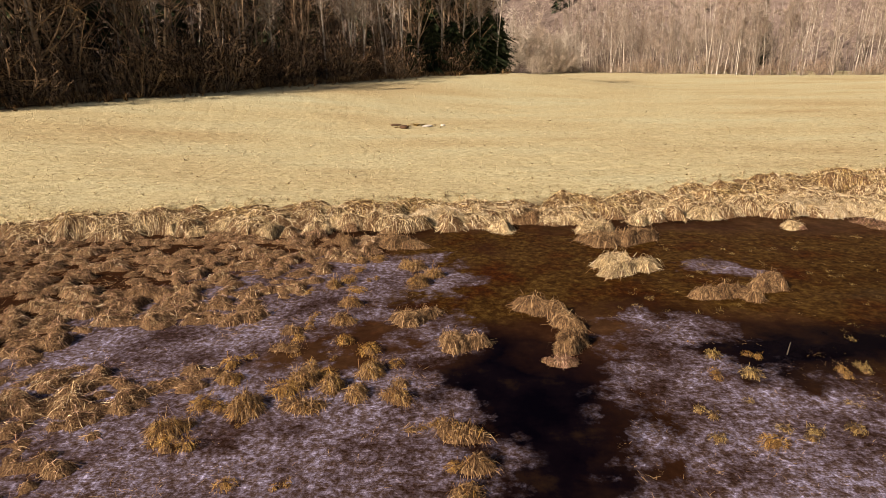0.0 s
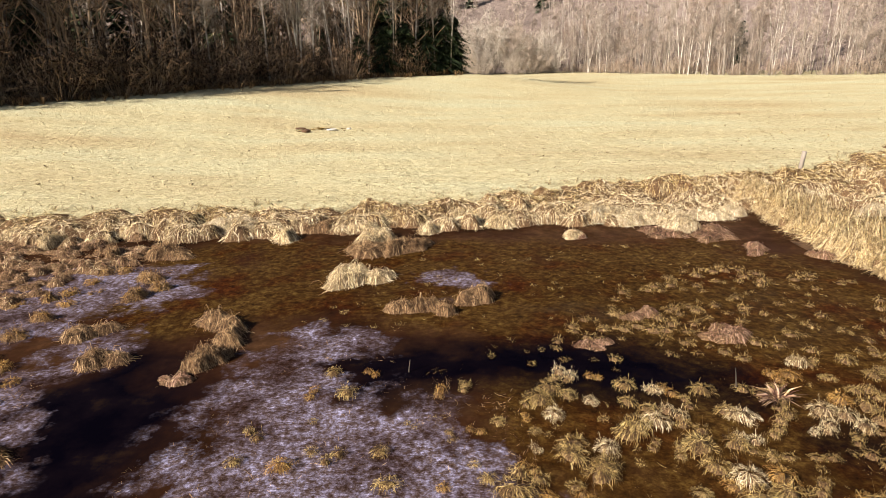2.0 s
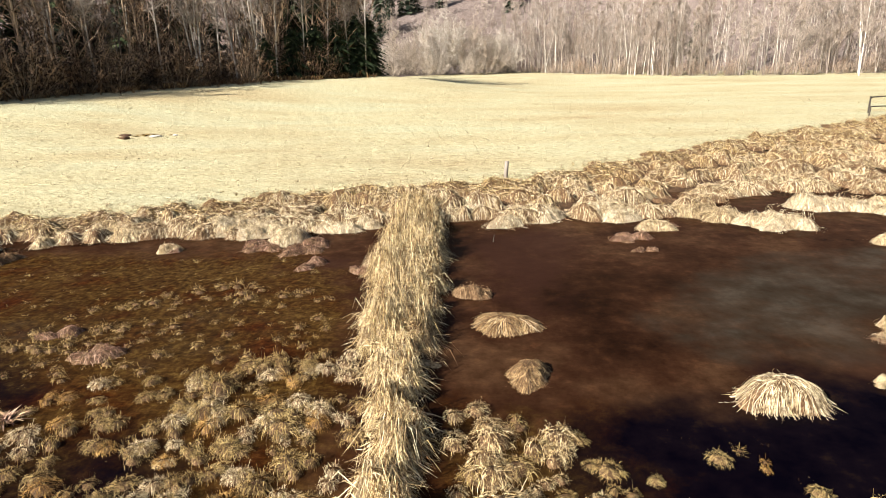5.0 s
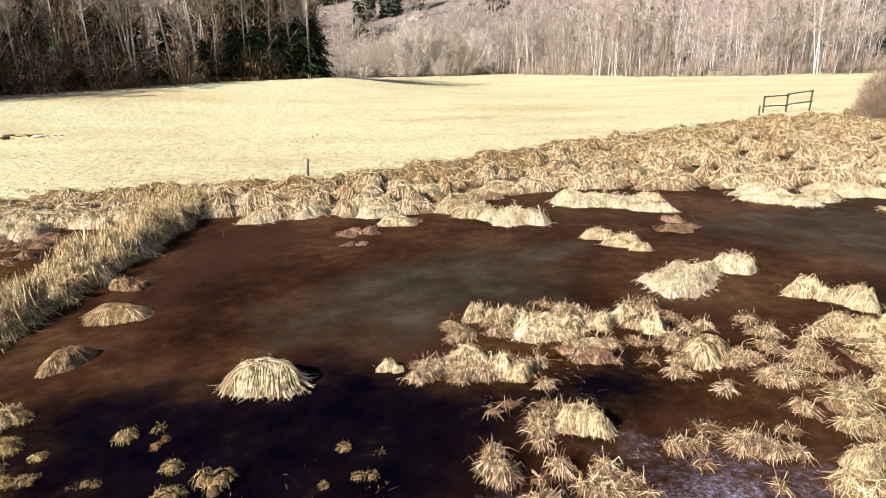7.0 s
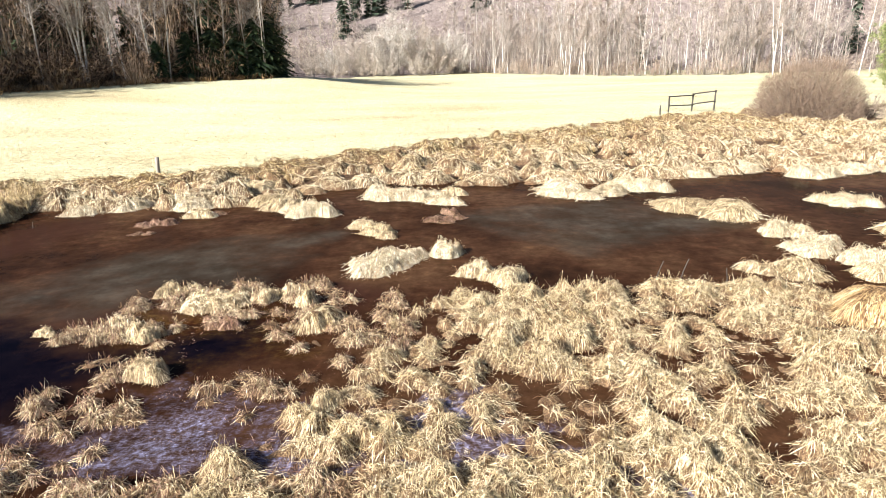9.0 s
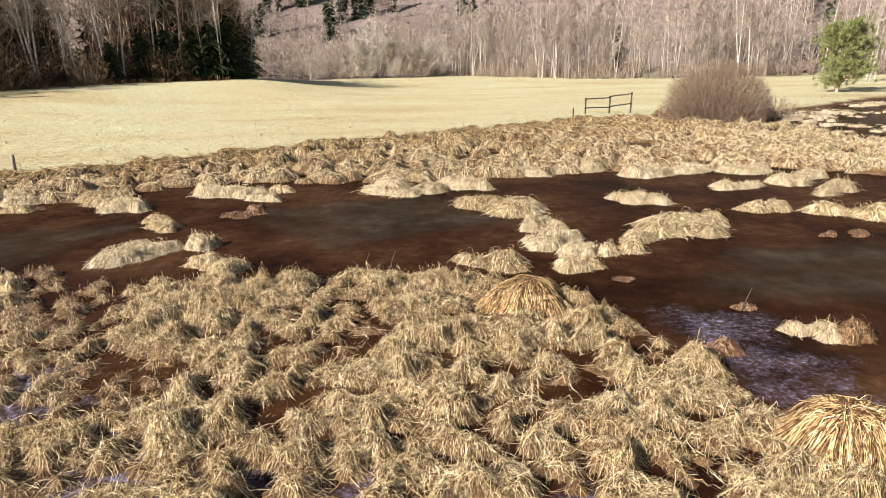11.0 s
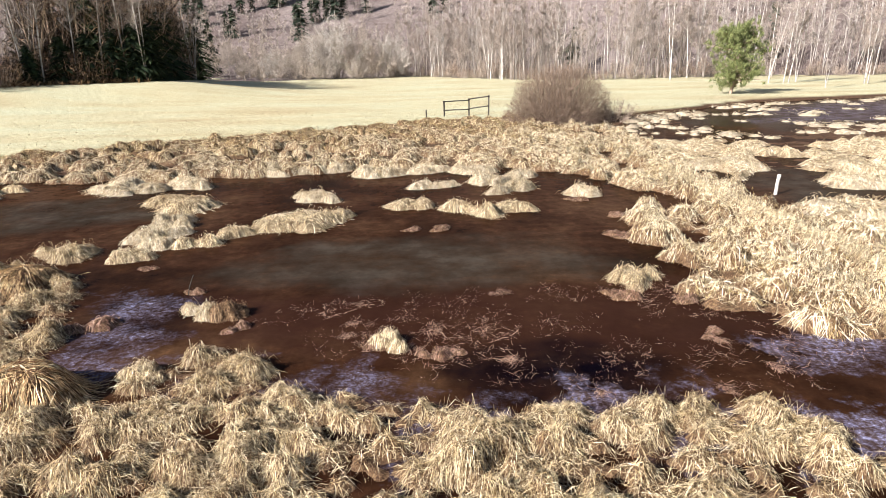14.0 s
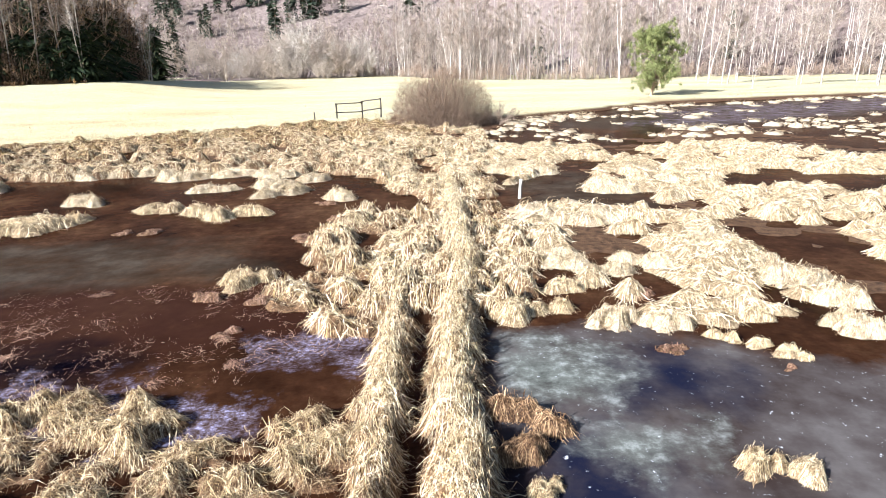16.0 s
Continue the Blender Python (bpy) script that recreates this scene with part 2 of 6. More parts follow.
def water_material():
    """Brown bog water under a thin dull skin: peat below, olive weed, deep holes, frosted and clear ice, painted sky
    reflection in places.
    """
    m, nt, b = material("bog_water", 0.6, 0.0)
    deep = ramp(nt, noise_of(nt, 0.34, 6, 0.62), [(0.34, (0.012, 0.005, 0.0025)), (0.5, (0.034, 0.0142, 0.007)), (0.66, (0.064, 0.032, 0.0155))])
    silt = ramp(nt, noise_of(nt, 3.2, 7, 0.72), [(0.35, (0.62, 0.58, 0.56)), (0.55, (1.0, 1.0, 1.0)), (0.72, (1.7, 1.65, 1.5))])
    col = mix(nt, 1.0, deep, silt, "MULTIPLY")
    col = mix(nt, times(nt, mask_of(nt, "red", 2.4, 0.9, 0.2, 0.9), 0.7), col, (0.028, 0.011, 0.007))
    skin = ramp(nt, noise_of(nt, 0.9, 7, 0.66), [(0.36, (0.020, 0.013, 0.008)), (0.52, (0.036, 0.029, 0.020)), (0.68, (0.066, 0.057, 0.042))])
    col = mix(nt, times(nt, mask_of(nt, "skin", 2.6, 0.5, 0.0, 1.0), 0.7), col, skin)
    lawn = ramp(nt, noise_of(nt, 7.0, 9, 0.80), [(0.36, (0.012, 0.007, 0.003)), (0.50, (0.052, 0.027, 0.009)), (0.62, (0.125, 0.078, 0.026)), (0.74, (0.31, 0.23, 0.10))])
    tint = ramp(nt, noise_of(nt, 0.8, 5, 0.62), [(0.34, (0.62, 0.30, 0.20)), (0.50, (0.74, 0.64, 0.48)), (0.66, (1.05, 1.02, 0.84))])
    lawn = mix(nt, 1.0, lawn, tint, "MULTIPLY")
    col = mix(nt, times(nt, mask_of(nt, "weed", 2.6, 0.7, 0.2, 0.9), 0.86), col, lawn)
    murk = ramp(nt, noise_of(nt, 1.4, 7, 0.66), [(0.40, (0.0012, 0.0007, 0.0022)), (0.58, (0.0035, 0.0020, 0.0035)), (0.74, (0.018, 0.010, 0.006))])
    col = mix(nt, mask_of(nt, "deep", 2.2, 0.6, -0.35, 0.8), col, murk)
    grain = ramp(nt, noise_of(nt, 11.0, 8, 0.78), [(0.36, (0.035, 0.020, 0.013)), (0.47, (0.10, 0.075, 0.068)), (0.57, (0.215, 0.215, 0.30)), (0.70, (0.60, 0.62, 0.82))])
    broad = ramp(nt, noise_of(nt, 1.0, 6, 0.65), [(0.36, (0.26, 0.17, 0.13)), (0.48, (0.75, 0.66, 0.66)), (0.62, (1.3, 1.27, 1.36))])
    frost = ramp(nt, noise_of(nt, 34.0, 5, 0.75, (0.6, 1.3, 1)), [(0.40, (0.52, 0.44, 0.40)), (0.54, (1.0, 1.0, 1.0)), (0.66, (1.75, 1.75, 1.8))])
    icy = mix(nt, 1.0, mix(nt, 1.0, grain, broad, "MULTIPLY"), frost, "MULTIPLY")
    ice = mask_of(nt, "ice", 3.0, 1.3, 0.3, 0.75)
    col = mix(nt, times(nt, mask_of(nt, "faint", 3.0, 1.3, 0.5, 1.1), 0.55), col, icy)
    col = mix(nt, times(nt, ice, 0.93), col, icy)
    # Clear ice; its greys also paint in the pale sky that it reflects.
    clear = ramp(nt, noise_of(nt, 0.9, 6, 0.6), [(0.36, (0.032, 0.023, 0.020)), (0.52, (0.062, 0.052, 0.048)), (0.70, (0.110, 0.100, 0.093))])
    clear = mix(nt, mask_of(nt, "deepice", 2.2, 1.0, 0.1, 1.0), clear, (0.009, 0.010, 0.022))
    cloudy = ramp(nt, noise_of(nt, 2.6, 7, 0.7), [(0.34, (0.05, 0.052, 0.045)), (0.52, (0.125, 0.132, 0.115)), (0.68, (0.30, 0.315, 0.29))])
    clear = mix(nt, mask_of(nt, "cloud", 2.6, 1.3, 0.2, 1.0), clear, cloudy)
    fleck = ramp(nt, noise_of(nt, 8.0, 6, 0.72), [(0.635, (0, 0, 0)), (0.68, (1, 1, 1))])
    clear = mix(nt, times(nt, fleck, 0.75), clear, (0.62, 0.64, 0.66))
    nt.links.new(mix(nt, mask_of(nt, "clear", 1.4, 1.0, 0.3, 0.7), col, clear), b.inputs["Base Color"])
    dull = node(nt, "ShaderNodeMapRange", To_Min=0.13, To_Max=0.5)
    nt.links.new(ice, dull.inputs[0])
    shine = nt.nodes.new("ShaderNodeBsdfGlossy")
    nt.links.new(dull.outputs[0], shine.inputs["Roughness"])
    ripple = node(nt, "ShaderNodeBump", Strength=0.10, Distance=0.015)
    nt.links.new(noise_of(nt, 9.0, 5, 0.65), ripple.inputs["Height"])
    nt.links.new(ripple.outputs[0], shine.inputs["Normal"])
    slant = node(nt, "ShaderNodeFresnel", IOR=1.33)
    both = nt.nodes.new("ShaderNodeMixShader")
    power = nt.nodes.new("ShaderNodeMath")
    power.operation = "POWER"
    power.inputs[1].default_value = 1.5
    nt.links.new(slant.outputs[0], power.inputs[0])
    nt.links.new(times(nt, power.outputs[0], 0.30), both.inputs[0])
    nt.links.new(b.outputs[0], both.inputs[1])
    nt.links.new(shine.outputs[0], both.inputs[2])
    nt.links.new(both.outputs[0], nt.nodes["Material Output"].inputs[0])
    return m


WATER = water_material()


# ---- mesh helpers ----
def inside(poly, x, y):
    """Which of the points lie in a polygon."""
    x, y = np.asarray(x, float), np.asarray(y, float)
    hit = np.zeros(x.shape, bool)
    for (ax, ay), (bx, by) in zip(poly, poly[1:] + poly[:1]):
        if ay != by:
            hit ^= ((ay > y) != (by > y)) & (x < (bx - ax) * (y - ay) / (by - ay) + ax)
    return hit


def mesh_from(name, verts, faces_by_size, mats):
    """A mesh from a vertex array and, for each face size and material, an index array."""
    me = bpy.data.meshes.new(name)
    me.vertices.add(len(verts))
    me.vertices.foreach_set("co", np.asarray(verts, np.float32).ravel())
    loops = np.concatenate([f.ravel() for f, _ in faces_by_size]).astype(np.int32)
    sizes = np.concatenate([np.full(len(f), f.shape[1]) for f, _ in faces_by_size])
    slots = np.concatenate([np.full(len(f), s) for f, s in faces_by_size]).astype(np.int32)
    me.loops.add(len(loops))
    me.loops.foreach_set("vertex_index", loops)
    me.polygons.add(len(sizes))
    me.polygons.foreach_set("loop_start", np.r_[0, np.cumsum(sizes)[:-1]].astype(np.int32))
    me.polygons.foreach_set("material_index", slots)
    me.polygons.foreach_set("use_smooth", np.ones(len(sizes), bool))
    me.update(calc_edges=True)
    for m in mats:
        me.materials.append(m)
    return me


class Build:
    """Collects ribbons, tubes and domes as arrays: one mesh at the end."""

    def __init__(self):
        self.v, self.f, self.n = [], [], 0

    def add(self, verts, faces, slot=0):
        self.v.append(verts)
        for f in faces:
            self.f.append((f + self.n, slot))
        self.n += len(verts)

    def ribbons(self, p, w, side, slot=0):
        """p (n, k, 3): curves; w (k): half widths, pointed at the end; side (n, 3): the way of the width."""
        n, k = p.shape[:2]
        off = side[:, None, :] * (w[:, :-1, None] if w.ndim == 2 else w[None, :-1, None])
        verts = np.concatenate([(p[:, :-1] - off), (p[:, :-1] + off), p[:, -1:]], 1).reshape(-1, 3)
        base = (np.arange(n) * (2 * k - 1))[:, None]
        quads = [base + np.array([i, i + 1, k + i, k - 1 + i]) for i in range(k - 2)]
        tri = base + np.array([k - 2, 2 * k - 2, 2 * k - 3])
        self.add(verts, ([np.concatenate(quads)] if quads else []) + [tri], slot)

    def tube(self, p, r, sides=5, slot=0):
        p = np.asarray(p, float)
        k = len(p)
        d = np.gradient(p, axis=0)
        d /= np.linalg.norm(d, axis=1, keepdims=True) + 1e-9
        a = np.cross(d, np.where(abs(d[:, 2:]) > 0.9, [[1.0, 0, 0]], [[0, 0, 1.0]]))
        a /= np.linalg.norm(a, axis=1, keepdims=True) + 1e-9
        b = np.cross(d, a)
        t = np.linspace(0, 2 * np.pi, sides, endpoint=False)
        ring = p[:, None] + np.asarray(r)[:, None, None] * (a[:, None] * np.cos(t)[None, :, None] + b[:, None] * np.sin(t)[None, :, None])
        i, j = np.meshgrid(np.arange(k - 1), np.arange(sides), indexing="ij")
        i, j, j2 = i.ravel(), j.ravel(), (j.ravel() + 1) % sides
        quads = np.stack([i * sides + j, i * sides + j2, (i + 1) * sides + j2, (i + 1) * sides + j], 1)
        self.add(ring.reshape(-1, 3), [quads], slot)

    def dome(self, r, h, rng, rings=4, sides=14, slot=0, rough=0.08):
        """A closed cushion, round at the shoulder and steep at the rim."""
        t = np.linspace(0, 2 * np.pi, sides, endpoint=False)
        tilt = np.linspace(np.pi / 2, 0.18, rings)
        wob = 1 + rough * rng.standard_normal((rings, sides))
        lobes = 1 + 0.10 * np.sin(t * 2 + rng.uniform(0, 6)) + 0.07 * np.sin(t * 5 + rng.uniform(0, 6))
        x, y = r * np.sin(tilt)[:, None] * np.cos(t) * wob * lobes, r * np.sin(tilt)[:, None] * np.sin(t) * wob * lobes
        z = h * np.cos(tilt)[:, None] ** 0.9 * wob - 0.12 * (tilt[:, None] > 1.5)
        verts = np.stack([x, y, z + 0 * x], -1).reshape(-1, 3)
        i, j = np.meshgrid(np.arange(rings - 1), np.arange(sides), indexing="ij")
        i, j, j2 = i.ravel(), j.ravel(), (j.ravel() + 1) % sides
        quads = np.stack([i * sides + j, i * sides + j2, (i + 1) * sides + j2, (i + 1) * sides + j], 1)
        cap = ((rings - 1) * sides + np.arange(sides))[None]
        self.add(verts, [quads, cap], slot)

    def arrays(self):
        return np.concatenate(self.v), self.f

    def mesh(self, name, mats):
        return mesh_from(name, np.concatenate(self.v), self.f, mats)


def part(name, me, parent, label=""):
    ob = new(name, me)
    ob.parent = parent
    return tagged(ob, label)


def scatter(poly, spacing, rng, tries=1.0):
    """Points on a jittered grid inside a polygon."""
    p = np.array(poly)
    lo, hi = p.min(0), p.max(0)
    gx, gy = np.meshgrid(np.arange(lo[0], hi[0], spacing), np.arange(lo[1], hi[1], spacing * 0.87))
    gx = gx + (np.arange(len(gx)) % 2)[:, None] * spacing / 2
    x = gx.ravel() + rng.uniform(-0.42, 0.42, gx.size) * spacing
    y = gy.ravel() + rng.uniform(-0.42, 0.42, gx.size) * spacing
    keep = inside(poly, x, y) & (rng.random(x.size) < tries)
    return x[keep], y[keep]


def stuff(name, variants, x, y, z, size, height, turn, mats, label, category, pick):
    """One object of many plants: each takes a variant's arrays, turned, scaled and set down."""
    v_all, f_all, at = [], [], 0
    for n in range(len(x)):
        v, faces = variants[pick[n]]
        c, s = math.cos(turn[n]) * size[n], math.sin(turn[n]) * size[n]
        v_all.append(np.stack([x[n] + c * v[:, 0] - s * v[:, 1], y[n] + s * v[:, 0] + c * v[:, 1], z[n] + height[n] * v[:, 2]], 1))
        f_all += [(f + at, slot) for f, slot in faces]
        at += len(v)
    merged = {}
    for f, slot in f_all:
        merged.setdefault((f.shape[1], slot), []).append(f)
    me = mesh_from(name, np.concatenate(v_all), [(np.concatenate(fs), slot) for (_, slot), fs in merged.items()], mats)
    return tagged(new(name, me), label, category, kind="stuff")


# ---- ground: bog basin, meadow and the rise to the woods, one sheet ----
EDGE_X = [-400, -60, -12.5, -2.6, 2, 6.4, 9.7, 14, 16, 22.5, 29, 33.2, 39.8, 45.7, 52, 60, 70, 85, 130, 400]
EDGE_Y = [8, 11, 14.3, 15.6, 16, 17.2, 18.8, 19.6, 20, 24.4, 29.5, 32.5, 36.6, 38.2, 39.5, 44, 52, 56, 62, 70]
SHORE_X = [-400, -60, -11.5, 0, 5.6, 9.7, 12, 15, 20, 23, 25.3, 29.5, 33, 37, 44, 46.1, 50, 57, 70, 85, 130, 400]
SHORE_Y = [6, 9, 13.4, 14.0, 14.7, 15.2, 16.2, 15.5, 16.0, 18.4, 18.6, 18.0, 18.3, 19.4, 19.3, 18, 30, 42, 50.5, 54.5, 60, 68]
LEFT_MAT = [(-40, 13), (-9, 13.3), (-3.4, 14), (-1.9, 12.4), (-3.4, 11.3), (-4.1, 8.8), (-4.1, 7.3), (-4.5, 6.5), (-5.1, 5.8), (-5.2, 4.5), (-5, -3), (-40, -3)]
STRAW_MAT = [(24.6, 5.2), (24.6, 6.6), (25.5, 7.9), (28.5, 8.6), (31.9, 8.3), (33.8, 7.3), (34.5, 5.5), (35.1, 4.2), (35.0, 3.4), (36.4, 3.1), (37.5, 4.1),
             (38.4, 3.8), (38.9, 3.0), (41.6, 2.5), (44.2, 2.4), (45.2, 2.1), (44.9, 1.2), (46, 1.6), (47.6, 2.2), (47.4, -3), (22, -3), (22.5, 2.5)]
SPARSE_MAT = [(17.5, -2), (19.3, 5.4), (20, 8.3), (24.5, 8.5), (24.6, 5), (22.5, 2), (22, -2)]
DIKE_FIRST = [(11.6, 13.4), (12, 17.2), (13.6, 17.1), (13.6, 12.9), (13.5, 9.5), (13.35, 7), (13.3, -4), (12.3, -4), (12.3, 5), (12.2, 7), (11.9, 8.7), (11.7, 11)]
DIKE_SECOND = [(45.0, 20.5), (46.6, 16), (46.1, 11), (45.5, 8.1), (45.7, 5.1), (46.5, 4), (47.7, 3.3), (47.6, 2.2), (47.4, -4), (49, -4), (49, 2.6), (49.1, 4),
               (50.2, 5.8), (50.8, 10.5), (50.1, 14.8), (50.8, 23.5), (51.5, 33), (46, 36), (43, 24)]
GOLD_POOL = [(1.7, 2), (1.5, 6.0), (2.0, 8.3), (3.0, 7.3), (5.2, 6.6), (5, 2)]
ICE_TUFTS = [(-5, 2), (-4.4, 6.6), (-4.2, 9), (-3.4, 11.4), (-2, 12), (-1.4, 10.4), (-2.6, 8.6), (-1.6, 6.9), (-0.9, 5), (-0.8, 2)]
DIKE_FOOT = [(13.5, 3), (13.6, 6.7), (15, 6.4), (17.2, 5.6), (18.6, 4.4), (17.5, 1)]
MARSH = [(50.9, 5.2), (51, 34), (57, 38), (64, 31), (90, 33), (130, 44), (130, -8), (58, -8), (56, 2.2), (53.5, 4.3)]
MARSH_POOLS = [[(50, 14.5), (53.5, 19), (55.6, 15.4), (54.9, 12), (51, 12)], [(55.5, 4.2), (58, 5.6), (61, 4.5), (58, 3)],
               [(57, 36), (63, 33), (60, 27), (57, 29)]]
REED_POOL = [(37.5, 5.4), (40, 6.4), (46, 6.6), (47, 4), (45.5, 2.6), (41, 2.9), (38.6, 4.2)]


RISE = [(-60, 2, 1.0), (-28, 34, 1.35), (-19.5, 46, 1.7), (-12, 57, 1.9), (-4, 66.5, 2.1), (4.5, 73.5, 2.15), (1, 90, 1.8), (-3, 112, 1.1)]


def ground_height(x, y):
    x, y = np.asarray(x, float), np.asarray(y, float)
    edge, shore = np.interp(x, EDGE_X, EDGE_Y), np.interp(x, SHORE_X, SHORE_Y)
    s = np.clip((y - edge + 1.3) / 1.6, 0, 1)
    bank = np.clip((y - shore + 0.5) / 0.9, 0, 1)
    z = -0.35 + 0.37 * bank * bank * (3 - 2 * bank)
    for poly in (LEFT_MAT, STRAW_MAT, DIKE_FIRST, DIKE_SECOND, MARSH, SPARSE_MAT):
        near = (x > -42) & (x < 132) & (y > -9) & (y < 46)
        hit = np.zeros(x.shape, bool)
        hit[near] = inside(poly, x[near], y[near])
        if poly is MARSH:
            for pool in MARSH_POOLS:
                hit[near] &= ~inside(pool, x[near], y[near])
        level = {id(SPARSE_MAT): -0.06, id(MARSH): -0.01, id(DIKE_FIRST): -0.05, id(DIKE_SECOND): -0.06, id(LEFT_MAT): -0.06}.get(id(poly), -0.05)
        z = np.where(hit, np.maximum(z, level), z)
    z = z + (0.35 - z) * s * s * (3 - 2 * s)
    wide = np.sin(x * 0.31 + 1.0) * np.cos(y * 0.23) * 0.05 + np.sin(x * 0.9 + y * 1.3) * 0.02 + np.sin(x * 2.7 - y * 2.1) * np.sin(x * 1.7 + y * 3.3) * 0.035
    z = z + wide * np.where(s > 0.9, 0.8, 0.7)
    far, high = np.full(x.shape, 1e9), np.zeros(x.shape)
    for (ax, ay, ah), (bx, by, bh) in zip(RISE, RISE[1:]):
        u = np.clip(((x - ax) * (bx - ax) + (y - ay) * (by - ay)) / ((bx - ax) ** 2 + (by - ay) ** 2), 0, 1)
        d = np.hypot(x - ax - u * (bx - ax), y - ay - u * (by - ay))
        high = np.where(d < far, ah + u * (bh - ah), high)
        far = np.minimum(far, d)
    far = np.where((x < -10) & (y > 52 + 1.17 * x + 18), np.minimum(far, 4.0), far)
    z = z + s * (high * np.exp(-(far / 13.5) ** 2) + 0.2 / (1 + np.exp((90 - y) / 12)))
    back = np.maximum(0, -10 - y)
    return z + 0.9 * (1 - np.exp(-back / 30)) + np.where(back > 0, 0.3 * np.minimum(1, back / 3), 0)


def ground():
    xs = np.concatenate([-np.geomspace(3000, 42, 22), np.arange(-40, 100, 0.42), np.arange(100, 140, 1.0), np.geomspace(142, 3000, 22)])
    ys = np.concatenate([-np.geomspace(3000, 13, 22), np.arange(-12, 46, 0.36), np.arange(46, 130, 2.0), np.geomspace(132, 3000, 24)])
    x, y = np.meshgrid(xs, ys)
    verts = np.stack([x, y, ground_height(x, y)], -1).reshape(-1, 3)
    i, j = np.meshgrid(np.arange(len(ys) - 1), np.arange(len(xs) - 1), indexing="ij")
    a = (i * len(xs) + j).ravel()
    me = mesh_from("ground", verts, [(np.stack([a, a + 1, a + 1 + len(xs), a + len(xs)], 1), 0)], [GROUND])
    me.polygons.foreach_set("use_smooth", np.ones(len(me.polygons), bool))
    return tagged(new("ground", me), "straw-coloured winter meadow sloping gently around a peat bog", "ground", kind="structure")


ground()


